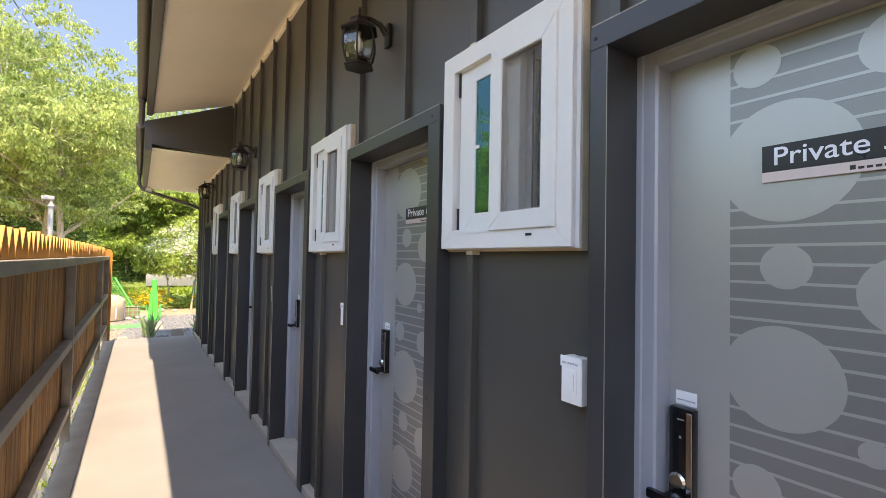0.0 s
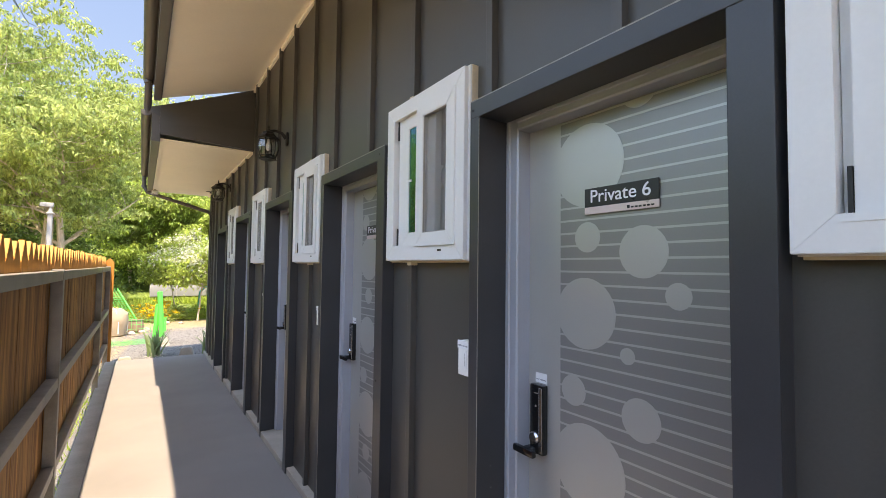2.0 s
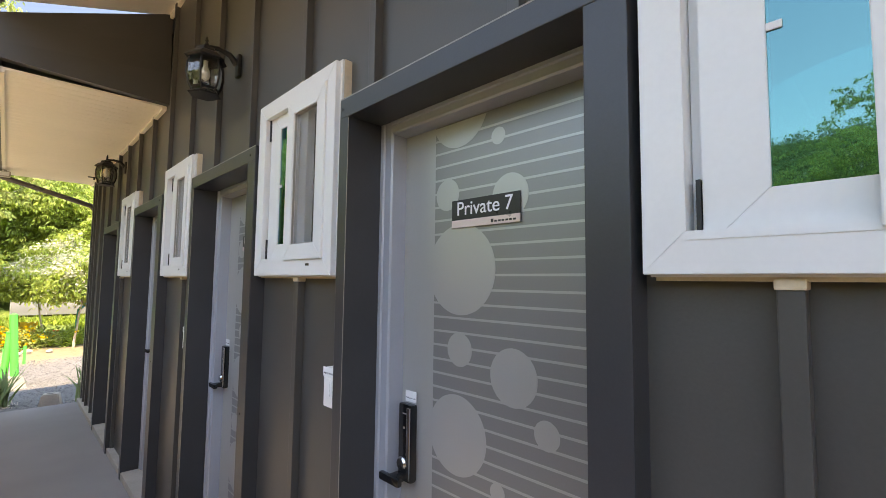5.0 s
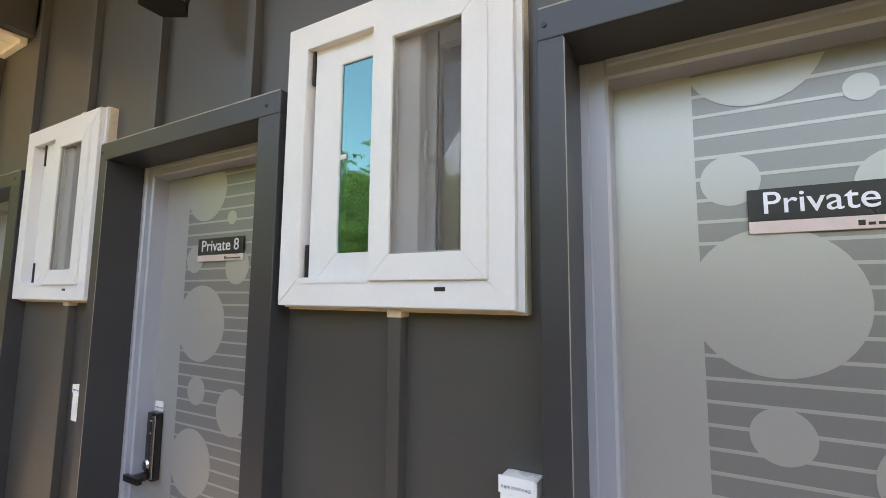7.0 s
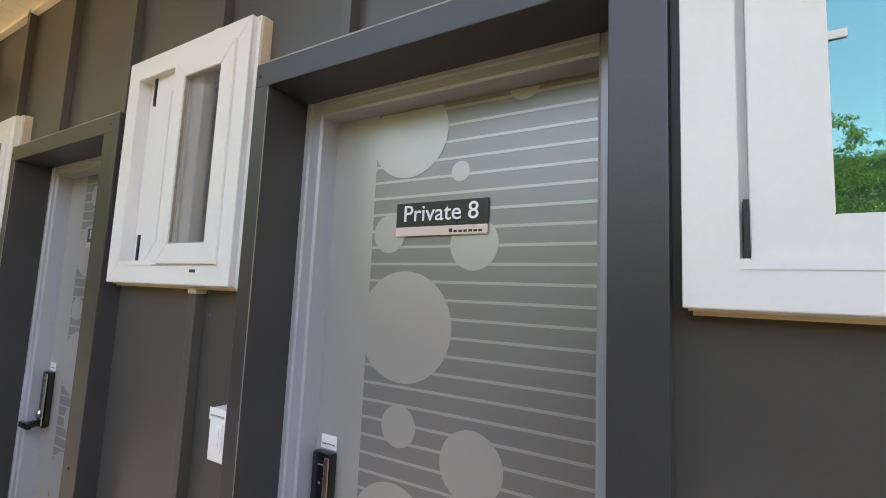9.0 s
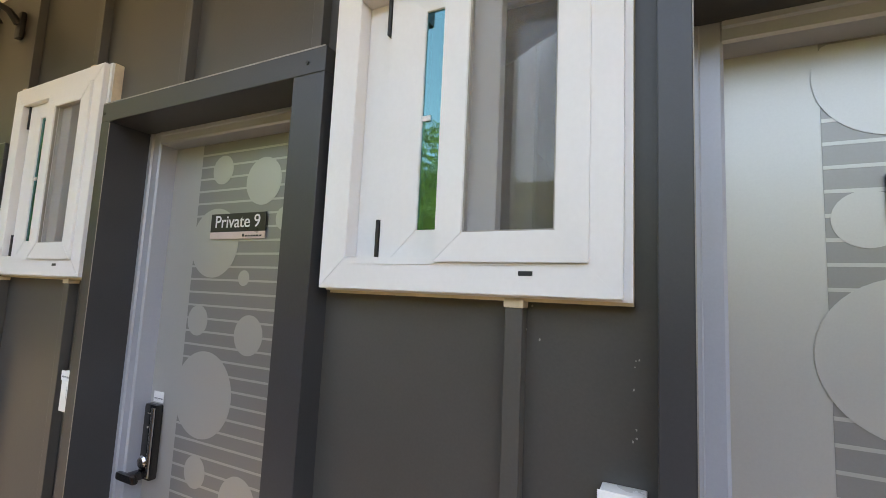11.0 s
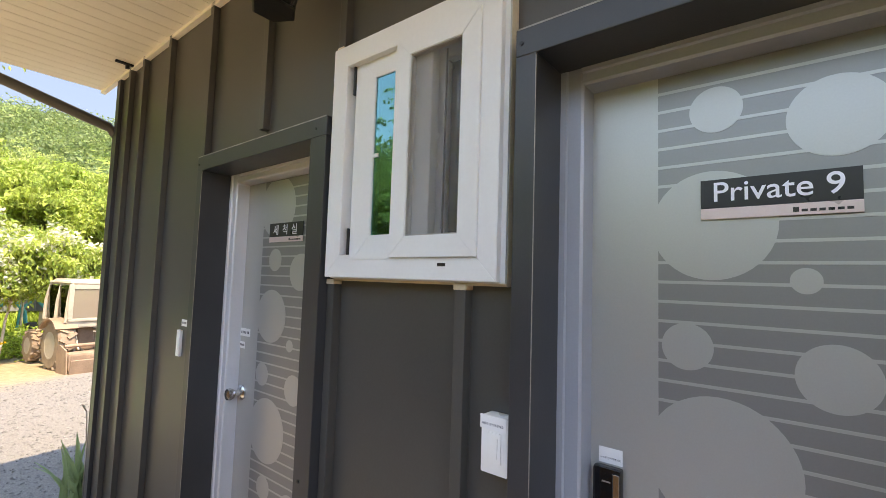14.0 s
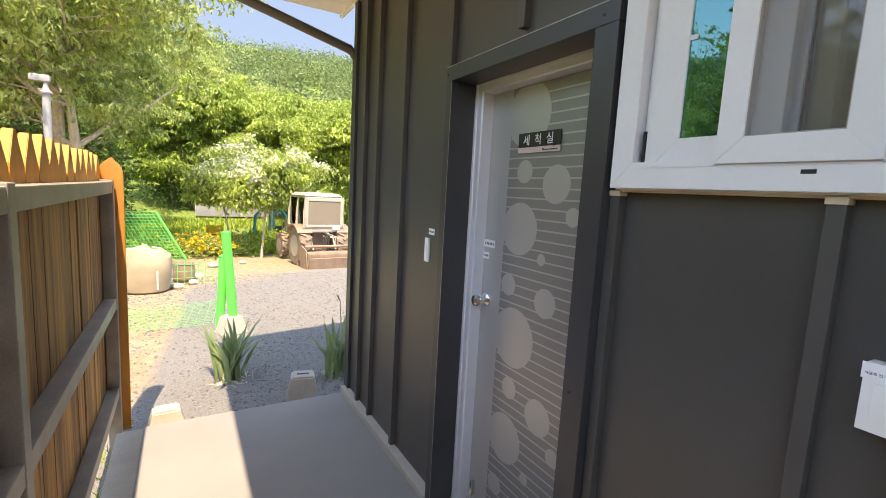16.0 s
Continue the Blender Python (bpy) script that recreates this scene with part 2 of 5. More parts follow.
def solid(name, bm, mat, label, category, group="", kind="", smooth=False):
    return tagged(new(name, finish(name, bm, mat, smooth)), label, category, group, kind)


def box(bm, x0, y0, z0, x1, y1, z1, bevel=0.0, turn=None):
    r = bmesh.ops.create_cube(bm, size=1)
    vs = r["verts"]
    for v in vs:
        v.co = Vector(((x0 + x1) / 2 + v.co.x * (x1 - x0), (y0 + y1) / 2 + v.co.y * (y1 - y0), (z0 + z1) / 2 + v.co.z * (z1 - z0)))
    if turn:
        c = Vector(((x0 + x1) / 2, (y0 + y1) / 2, (z0 + z1) / 2))
        for v in vs:
            v.co = c + turn @ (v.co - c)
    if bevel:
        es = list({e for v in vs for e in v.link_edges})
        bmesh.ops.bevel(bm, geom=es, offset=bevel, segments=2, affect="EDGES", profile=0.6)
    return bm


def boxed(*a, **k):
    return box(bmesh.new(), *a, **k)


def prism(bm, outline, axis, a, b, bevel=0.0):
    """A flat outline pushed along one axis from a to b."""
    def p(u, v, w):
        return {"x": (w, u, v), "y": (u, w, v), "z": (u, v, w)}[axis]
    lo = [bm.verts.new(p(u, v, a)) for u, v in outline]
    hi = [bm.verts.new(p(u, v, b)) for u, v in outline]
    fs = [bm.faces.new(lo), bm.faces.new(hi[::-1])]
    n = len(outline)
    for i in range(n):
        fs.append(bm.faces.new((lo[i], hi[i], hi[(i + 1) % n], lo[(i + 1) % n])))
    if bevel:
        es = list({e for f in fs for e in f.edges})
        bmesh.ops.bevel(bm, geom=es, offset=bevel, segments=2, affect="EDGES")
    return bm


def lathe(bm, profile, centre=(0, 0, 0), sides=16, phase=0.0):
    """A round shape about z from (radius, height) pairs."""
    rings = []
    for r, z in profile:
        rings.append([bm.verts.new((centre[0] + r * math.cos(phase + 2 * math.pi * i / sides), centre[1] + r * math.sin(phase + 2 * math.pi * i / sides), centre[2] + z))
                      for i in range(sides)])
    for a, b in zip(rings, rings[1:]):
        for i in range(sides):
            bm.faces.new((a[i], a[(i + 1) % sides], b[(i + 1) % sides], b[i]))
    bm.faces.new(rings[0][::-1])
    bm.faces.new(rings[-1])
    return bm


def tube(bm, points, radii, sides=8):
    """A tube along a line of points, with a radius at each."""
    pts = [Vector(p) for p in points]
    rings = []
    for i, p in enumerate(pts):
        d = (pts[min(i + 1, len(pts) - 1)] - pts[max(i - 1, 0)]).normalized()
        u = d.orthogonal().normalized() if i == 0 else (u - d * u.dot(d)).normalized()
        w = d.cross(u)
        r = radii[i] if isinstance(radii, (list, tuple)) else radii
        rings.append([bm.verts.new(p + (u * math.cos(2 * math.pi * k / sides) + w * math.sin(2 * math.pi * k / sides)) * r) for k in range(sides)])
    for a, b in zip(rings, rings[1:]):
        for k in range(sides):
            bm.faces.new((a[k], a[(k + 1) % sides], b[(k + 1) % sides], b[k]))
    bm.faces.new(rings[0][::-1])
    bm.faces.new(rings[-1])
    return bm


def disc(bm, x0, x1, y, z, r, sides=40):
    return prism(bm, [(y + r * math.cos(2 * math.pi * i / sides), z + r * math.sin(2 * math.pi * i / sides)) for i in range(sides)], "x", x0, x1)


def lettering(name, text, size, mat, parent, m, depth=0.0008, squeeze=1.0, gap=0.3):
    """Raised letters, one part a word; the text runs along m's x and rises along its y."""
    at_x = 0.0
    for word in text.split():
        cu = bpy.data.curves.new(name, "FONT")
        cu.offset = size * 0.004
        cu.body, cu.size, cu.extrude, cu.align_x, cu.align_y = word, size, depth, "LEFT", "BOTTOM_BASELINE"
        tmp = new("text_source", cu)
        me = bpy.data.meshes.new_from_object(tmp.evaluated_get(bpy.context.evaluated_depsgraph_get()))
        bpy.data.objects.remove(tmp)
        me.name = name
        wide = max(v.co.x for v in me.vertices) * squeeze
        me.transform(m @ Matrix.Translation((at_x, 0, 0)) @ Matrix.Diagonal((squeeze, 1, 1, 1)))
        me.materials.clear()
        me.materials.append(mat)
        new(name, me).parent = parent
        at_x += wide + size * gap


FACING = Matrix(((0, 0, -1, 0), (-1, 0, 0, 0), (0, 1, 0, 0), (0, 0, 0, 1)))  # text on a wall that looks to -x, read along -y


def facing(x, y, z):
    return Matrix.Translation((x, y, z)) @ FACING


rnd = random.Random(7)

# ---- the building ----
P = 1.64                     # from door to door
FACE = 1.02                  # cladding face
Y0, Y1 = -3.4, 10.40         # the ends of the row
STEP = 6.66                  # where the roof drops
doors = {4: -0.08, 5: 0.53, 6: -0.30, 7: 0.365, 8: 0.27, 9: 0.0, 10: -0.305}
openings = []
for k in range(3, 11):
    o = P * (k - 5)
    openings.append((o - 0.15, o + 0.73, 0.0, 2.17 if k < 10 else 2.12))
    if k < 10:
        openings.append((o + 0.85, o + 1.41, 1.668, 2.345))


def pieces(y0, y1, z0, z1):
    """The rectangle cut up round the openings."""
    cuts = sorted({y0, y1, *[y for o in openings for y in o[:2] if y0 < y < y1]})
    out = []
    for a, b in zip(cuts, cuts[1:]):
        mid, z = (a + b) / 2, z0
        for o in sorted((o for o in openings if o[0] < mid < o[1]), key=lambda o: o[2]):
            if o[2] > z:
                out.append((a, b, z, min(o[2], z1)))
            z = max(z, o[3])
        if z < z1:
            out.append((a, b, z, z1))
    return out


def top(y):
    return 3.66 if y < STEP else 2.935


bm = bmesh.new()
for y0, y1, zt in ((Y0, STEP, 3.8), (STEP, Y1, 3.2)):
    for a, b, c, d in pieces(y0, y1, 0, zt):
        box(bm, FACE + 0.012, a, c, FACE + 0.14, b, d)
wall_front = solid("wall_front", bm, M_TRIM, "dark charcoal board-and-batten wall of the shower block", "wall", kind="structure")

battens = [-2.8, -2.29, -1.78, -1.27, -0.76, -0.25, 0.27, 0.70, 1.29, 1.82, 2.34, 2.89, 3.37, 3.92, 4.38, 4.92, 5.42, 5.92, 6.45, 6.98, 7.49, 8.0, 8.49, 9.0, 9.5, 9.9, 10.14]
edges = [Y0] + battens + [Y1]
for a, b in zip(edges, edges[1:]):
    bm = bmesh.new()
    for q in pieces(a + 0.001, b - 0.001, 0.05, top((a + b) / 2) + 0.03):
        box(bm, FACE, q[0], q[2], FACE + 0.0115, q[1], q[3])
    part("cladding_panel", bm, M_PANEL, wall_front)
for y in battens:
    spans, z = [], 0.05
    holes = sorted((c, d) for a, b, c, d in [(o - 0.185, o + 0.765, 0, 2.212) for o in (P * (k - 5) for k in range(3, 11))]
                   + [(o + 0.79, o + 1.445, 1.632, 2.375) for o in (P * (k - 5) for k in range(3, 10))] if a - 0.012 < y < b + 0.012)
    for c, d in holes:
        if c > z:
            spans.append((z, c))
        z = max(z, d)
    spans.append((z, top(y)))
    for z0, z1 in spans:
        part("batten", boxed(FACE - 0.03, y - 0.0165, z0, FACE, y + 0.0165, z1, bevel=0.002), M_PANEL, wall_front)
    for c, d in holes:
        if c > 1:   # a dab of sealant where the strip meets the window
            part("sealant_dab", boxed(FACE - 0.034, y - 0.019, 1.618, FACE, y + 0.019, 1.634, bevel=0.003), M_CAULK, wall_front)
            part("sealant_dab", boxed(FACE - 0.036, y - 0.015, 2.376, FACE, y + 0.017, 2.392, bevel=0.004), M_CAULK, wall_front)
# corner trim and the pale plinth strip along the foot
part("corner_trim", boxed(FACE - 0.022, Y1 - 0.05, 0.03, FACE + 0.03, Y1 + 0.012, 2.93, bevel=0.002), M_TRIM, wall_front)
plinth_spans = [(Y0, P * -2 - 0.185)] + [(P * (k - 5) + 0.765, P * (k - 4) - 0.185) for k in range(3, 10)] + [(P * 5 + 0.765, Y1 + 0.02)]
for a, b in plinth_spans:
    part("plinth_strip", boxed(FACE - 0.055, a, 0.0, FACE + 0.012, b, 0.05, bevel=0.006), M_CONCRETE, wall_front, "pale mortar strip")

bm = bmesh.new()
prism(bm, [(FACE + 0.14, -0.2), (4.0, -0.2), (4.0, 4.70), (FACE + 0.14, 3.55)], "y", Y1 - 0.13, Y1)
solid("wall_end", bm, M_PANEL, "dark charcoal end wall of the shower block", "wall", kind="structure")
bm = bmesh.new()
box(bm, 3.9, Y0, -0.2, 4.0, Y1 - 0.13, 4.55)
solid("wall_back", bm, M_ROOM, "plain pale rear wall inside the shower block", "wall", kind="structure")
bm = bmesh.new()
prism(bm, [(FACE, -0.2), (4.0, -0.2), (4.0, 4.58), (FACE, 3.70)], "y", Y0 - 0.1, Y0)
solid("wall_near", bm, M_PANEL, "plain charcoal wall closing the near end", "wall", kind="structure")
bm = bmesh.new()
box(bm, FACE + 0.14, Y0, -0.2, 3.9, Y1 - 0.13, 0.02)
solid("floor_inside", bm, M_ROOM, "plain pale shower room floor", "floor", kind="structure")
bm = bmesh.new()
box(bm, FACE + 0.14, Y0, 2.5, 3.9, Y1 - 0.13, 2.56)
solid("ceiling_inside", bm, M_ROOM, "plain pale shower room ceiling", "ceiling", kind="structure")
for k in range(4, 11):
    y = P * (k - 5) - 0.17
    bm = boxed(FACE + 0.14, y - 0.03, 0.02, 3.9, y + 0.03, 2.5)
    solid(f"partition_{k - 3}", bm, M_ROOM, "plain pale partition between shower rooms", "wall", kind="structure")

# roof, soffits, fascias, gutters
bm = bmesh.new()
prism(bm, [(0.09, 3.36), (FACE, 3.655), (FACE, 3.675), (0.09, 3.38)], "y", Y0, STEP)
solid("ceiling_soffit_upper", bm, M_SOFFIT, "cream ribbed soffit under the higher eave", "soffit", kind="structure")
bm = bmesh.new()
y = STEP + 0.02
while y < 10.74:
    w = min(0.098, 10.75 - y)
    prism(bm, [(0.10, 2.925), (FACE - 0.002, 2.925), (FACE - 0.002, 2.94), (0.10, 2.94)], "y", y, y + w)
    prism(bm, [(0.10, 2.931), (FACE - 0.002, 2.931), (FACE - 0.002, 2.94), (0.10, 2.94)], "y", y + w, y + w + 0.004)
    y += 0.102
box(bm, FACE - 0.03, STEP + 0.02, 2.905, FACE - 0.002, 10.76, 2.924)
box(bm, 0.10, STEP + 0.02, 2.905, 0.125, 10.76, 2.924)
solid("ceiling_soffit_lower", bm, M_SOFFIT, "cream slatted soffit under the lower eave", "soffit", kind="structure")
bm = bmesh.new()
box(bm, FACE - 0.022, Y0, 3.62, FACE - 0.001, STEP - 0.002, 3.66)
solid("trim_soffit", bm, M_SOFFIT, "cream edge strip where soffit meets wall", "trim", kind="structure")

bm = bmesh.new()
prism(bm, [(0.02, 3.50), (0.09, 3.42), (FACE, 3.72), (4.4, 4.75), (4.4, 4.83), (0.0, 3.56)], "y", Y0 - 0.3, STEP + 0.02)
prism(bm, [(0.0, 3.20), (0.1, 3.14), (FACE, 3.52), (4.4, 4.9), (4.4, 4.98), (-0.02, 3.25)], "y", STEP + 0.03, 10.80)
solid("roof", bm, M_ROOF, "dark sheet roof in two heights", "roof", kind="structure")
bm = bmesh.new()
prism(bm, [(0.03, 3.33), (0.088, 3.33), (0.088, 3.46), (0.03, 3.50)], "y", Y0, STEP)
box(bm, 0.088, Y0, 3.345, 0.10, STEP, 3.358)
solid("trim_fascia_upper", bm, M_FASCIA, "brown-grey fascia board of the higher eave", "fascia", kind="structure")
bm = bmesh.new()
prism(bm, [(0.02, 2.90), (0.098, 2.90), (0.098, 3.16), (0.02, 3.20)], "y", STEP, 10.77)
solid("trim_fascia_lower", bm, M_FASCIA, "brown-grey fascia board of the lower eave", "fascia", kind="structure")

# lapped boards that close the step between the two roofs
gable = thing("gable_boards", (0, 0, 0), "three dark lapped boards closing the roof step", "siding", kind="structure")
for i in range(3):
    f0, f1 = i / 3, (i + 1) / 3
    bot = [(x, zb + (zt - zb) * f0) for x, zb, zt in ((0.09, 2.97, 3.27), (1.018, 2.93, 3.66))]
    tp = [(x, zb + (zt - zb) * f1) for x, zb, zt in ((0.09, 2.97, 3.27), (1.018, 2.93, 3.66))]
    bm = prism(bmesh.new(), [bot[0], bot[1], tp[1], tp[0]], "y", STEP - 0.060 + 0.022 * i, STEP - 0.001)
    part("lap_board", bm, M_PANEL, gable)


def gutter(y0, y1, x, z):
    g = thing("rain_gutter", (x, y0, z), "dark half-round rain gutter along the eave", "gutter")
    prof = [(-0.05 + 0.05 * math.cos(a), 0.0 + 0.06 * math.sin(a)) for a in [math.pi + math.pi * i / 8 for i in range(9)]]
    inner = [(u * 0.92 - 0.003, v * 0.92 + 0.004) for u, v in prof[::-1]]
    part("trough", prism(bmesh.new(), prof + inner, "y", 0, y1 - y0), M_FASCIA, g, smooth=True)
    for yy in (0.0, y1 - y0):
        part("end_cap", prism(bmesh.new(), prof, "y", yy - 0.002, yy + 0.004), M_FASCIA, g)
    yy = 0.5
    while yy < y1 - y0:
        part("bracket", boxed(-0.10, yy - 0.012, 0.0, 0.012, yy + 0.012, 0.006), M_FASCIA, g)
        yy += 0.9
    return g


gutter(Y0, STEP - 0.01, 0.03, 3.53)
gutter(STEP + 0.03, 10.74, 0.02, 3.22)
dp = thing("downpipe", (-0.02, 6.62, 3.30), "dark downpipe linking the upper gutter to the lower", "pipe")
part("pipe", tube(bmesh.new(), [(0, -0.1, 0.18), (0, -0.08, 0.12), (0, 0.0, 0.05), (0, 0.08, -0.02), (0, 0.1, -0.10)], 0.035, 12), M_FASCIA, dp, smooth=True)
part("collar", lathe(bmesh.new(), [(0.041, 0), (0.041, 0.03)], (0, -0.1, 0.14), 14), M_FASCIA, dp)
dp = thing("downpipe", (0.0, 10.62, 2.92), "dark downpipe slanting from the gutter back to the wall corner", "pipe")
part("pipe", tube(bmesh.new(), [(-0.03, 0, 0.24), (-0.03, 0, 0.06), (0.02, -0.01, -0.03), (0.98, -0.18, -0.33), (1.03, -0.19, -0.40), (1.03, -0.19, -2.9)], 0.032, 12), M_FASCIA, dp, smooth=True)
part("collar", lathe(bmesh.new(), [(0.04, 0), (0.04, 0.04)], (-0.03, 0, 0.05), 14), M_FASCIA, dp)

# paved walk
bm = bmesh.new()
box(bm, -0.328, Y0 - 2, -0.13, FACE + 0.012, 10.41, 0.0)
solid("pavement", bm, M_SLAB, "smooth grey-coated concrete walk along the doors", "pavement", kind="structure")
bm = bmesh.new()
box(bm, -0.47, Y0 - 2, -0.14, -0.329, 10.40, -0.003, bevel=0.004)
solid("pavement_edge", bm, M_CONCRETE, "uncoated raw concrete edge of the walk", "pavement", kind="structure")


# ---- doors ----
CIRCLES = ((0.40, 2.01, 0.048), (0.21, 1.96, 0.075), (0.41, 1.77, 0.112), (0.11, 1.84, 0.036), (0.26, 1.66, 0.024),
           (0.455, 1.52, 0.048), (0.22, 1.49, 0.060), (0.40, 1.295, 0.132))


def digital_lock(parent, y, z):
    lock = part("digital_lock", boxed(1.126, y - 0.062, z - 0.235, 1.152, y, z, bevel=0.007), M_LOCK, parent, "glossy black keypad lock", smooth=True)
    part("chrome_strip", boxed(1.120, y - 0.060, z - 0.225, 1.1255, y - 0.046, z - 0.008, bevel=0.002), M_CHROME, lock, "bright chrome strip")
    bm = bmesh.new()
    lathe(bm, [(0.019, 0), (0.021, 0.006), (0.016, 0.012)], (0, 0, 0), 20)
    bm.transform(Matrix.Translation((1.126, y - 0.026, z - 0.180)) @ Euler((0, radians(-90), 0)).to_matrix().to_4x4())
    part("dial", bm, M_CHROME, lock, "chrome ring", smooth=True)
    bm = bmesh.new()
    box(bm, 1.080, y - 0.046, z - 0.228, 1.125, y - 0.010, z - 0.204, bevel=0.006)
    box(bm, 1.074, y - 0.066, z - 0.230, 1.092, y + 0.030, z - 0.206, bevel=0.006)
    part("lever", bm, M_LOCK, lock, smooth=True)
    bm = bmesh.new()
    box(bm, 1.1245, y - 0.040, z - 0.030, 1.1255, y - 0.022, z - 0.027)
    box(bm, 1.1245, y - 0.033, z - 0.075, 1.1255, y - 0.027, z - 0.069)
    part("marking", bm, M_STEEL, lock)


def label_strip(x, y, z, w, h, text, size, what, category="label"):
    e = thing("label_sticker", (x, y, z), what, category, "paper labels")
    part("paper", boxed(-0.0008, -w, -h, 0.0, 0.0, 0.0), M_PAPER, e)
    if text:
        lettering("print", text, size, M_INK, e, facing(-0.0011, -w * 0.06, -h * 0.72), 0.0002)
    else:
        for i in range(6):
            part("print_mark", boxed(-0.0014, -w * (0.12 + 0.14 * i) - w * 0.07, -h * 0.66, -0.0009, -w * (0.12 + 0.14 * i), -h * 0.34), M_INK, e)
    return e


def sign(y, z, text):
    e = thing("name_plate", (1.148, y, z), f"black door plate lettered {text} over a rose metal band", "sign", "door plates")
    part("plate", boxed(-0.004, -0.247, -0.0585, 0.0, 0, 0, bevel=0.0008), M_SIGN, e)
    part("band", boxed(-0.004, -0.247, -0.081, 0.0, 0, -0.0588, bevel=0.0008), M_BRONZE, e, "rose metal band")
    if text.isascii():
        lettering("lettering", text, 0.056, M_LETTER, e, facing(-0.0046, -0.020, -0.045), 0.0005, 1.03)
    else:
        lettering("lettering", text, 0.047, M_LETTER, e, facing(-0.0046, -0.030, -0.047), 0.0005, 1.0, 0.65)
    for i in range(7):
        part("mark", boxed(-0.0047, -0.150 - 0.0125 * i - 0.009, -0.075, -0.0041, -0.150 - 0.0125 * i, -0.070 if i else -0.066), M_SIGN, e)


def door(k):
    o = P * (k - 5) + {5: -0.014, 9: 0.006}.get(k, 0.0)
    shift = doors.get(k, 0.1)
    wash = k == 10
    low = 0.05 if wash else 0.0   # the washroom opening is a little lower
    d = thing(f"door_{k}", (0, o, 0), "closed grey door with bubbles and pinstripes in a deep charcoal casing", "door", "row of doors", "structure")
    # charcoal casing that stands proud of the cladding
    for a, b in ((0.711, 0.762), (-0.182, -0.084 if k == 9 else -0.098)):
        part("casing_jamb", boxed(0.957, a, 0.0, 1.09, b, 2.146 - low, bevel=0.0025), M_TRIM, d)
    part("casing_header", boxed(0.9572, -0.182, 2.146 - low, 1.09, 0.762, 2.21 - low, bevel=0.0025), M_TRIM, d)
    part("worn_edge", boxed(0.9565, -0.178, 2.2075 - low, 0.9595, 0.758, 2.2112 - low), M_SCUFF, d, "thin worn pale edge")
    part("worn_edge", boxed(0.9558, 0.7095, 0.05, 0.9575, 0.7112, 2.14 - low), M_STEEL, d)
    for y, z in ((0.727, 2.175), (-0.147, 2.175), (-0.147, 1.05)):
        bm = disc(bmesh.new(), 0.9545, 0.957, y + 0.02, z - low, 0.005, 10)
        part("screw", bm, M_BLACK, d)
    mat = M_ALU if wash else M_FRAME
    for side, (a, b) in enumerate(((0.657, 0.735), (-0.150, -0.056))):
        bm = bmesh.new()
        s = 1 if side == 0 else -1
        edge = a if side == 0 else b
        outer = b if side == 0 else a
        prism(bm, [(1.086, outer), (1.086, edge + s * 0.040), (1.092, edge + s * 0.037), (1.092, edge + s * 0.006), (1.097, edge), (1.165, edge - s * 0.002), (1.165, outer)], "z", 0.05, 2.16 - low)
        part("frame_jamb", bm, mat, d)
    bm = prism(bmesh.new(), [(x, z - low) for x, z in ((1.086, 2.160), (1.086, 2.136), (1.092, 2.133), (1.092, 2.112), (1.097, 2.107), (1.165, 2.105), (1.165, 2.160))], "y", -0.058, 0.659)
    part("frame_head", bm, mat, d)
    part("door_sill", boxed(0.962, -0.084, 0.0, 1.17, 0.711, 0.055, bevel=0.006), M_CONCRETE, d, "pale mortar sill")
    leaf = part("door_leaf", boxed(1.152, -0.055, 0.058, 1.19, 0.656, 2.105 - low), M_LEAF, d)
    part("film_panel", boxed(1.1512, -0.0545, 0.06, 1.1519, 0.51, 2.104 - low), M_FILM, leaf, "darker grey film")
    z = 0.075 + (shift % 0.0415)
    while z < 2.10 - low:
        part("pinstripe", boxed(1.1504, -0.0535, z - 0.0032, 1.1511, 0.51, z + 0.0032), M_LEAF, leaf)
        z += 0.0415
    for y, zc, r in CIRCLES:
        for rep in (-2, -1, 0, 1):
            c = zc + shift + 0.945 * rep
            if 0.06 < c + r and c - r < 2.10 - low:
                bm = bmesh.new()
                pts = [(y + r * math.cos(2 * math.pi * i / 48), min(2.10 - low, max(0.06, c + r * math.sin(2 * math.pi * i / 48)))) for i in range(48)]
                prism(bm, pts, "x", 1.1498, 1.1503)
                bmesh.ops.remove_doubles(bm, verts=bm.verts, dist=1e-5)
                part("bubble", bm, M_LEAF, leaf)
    if wash:
        bm = bmesh.new()
        lathe(bm, [(0.033, 0), (0.033, 0.006), (0.026, 0.012), (0.014, 0.016), (0.013, 0.035), (0.021, 0.042), (0.027, 0.055), (0.024, 0.068), (0.012, 0.074)], (0, 0, 0), 20)
        bm.transform(Matrix.Translation((1.152, 0.615, 1.11)) @ Euler((0, radians(-90), 0)).to_matrix().to_4x4())
        knob = part("door_knob", bm, M_CHROME, d, "worn chrome knob", smooth=True)
        part("latch_plate", boxed(1.100, 0.652, 1.095, 1.106, 0.712, 1.122, bevel=0.002), M_CHROME, knob)
        part("hasp", boxed(1.095, 0.69, 1.10, 1.1, 0.705, 1.13), M_BLACK, knob)
        bm = bmesh.new()
        box(bm, 1.128, 0.60, 0.12, 1.150, 0.622, 0.19, bevel=0.004)
        tube(bm, [(1.135, 0.61, 0.15), (1.12, 0.60, 0.10), (1.125, 0.59, 0.07)], 0.008, 8)
        part("door_stop", bm, M_CHROME, d, smooth=True)
        label_strip(1.1492, o + 0.655, 1.395, 0.085, 0.035, "", 0, "white paper label with small print on the washroom door")
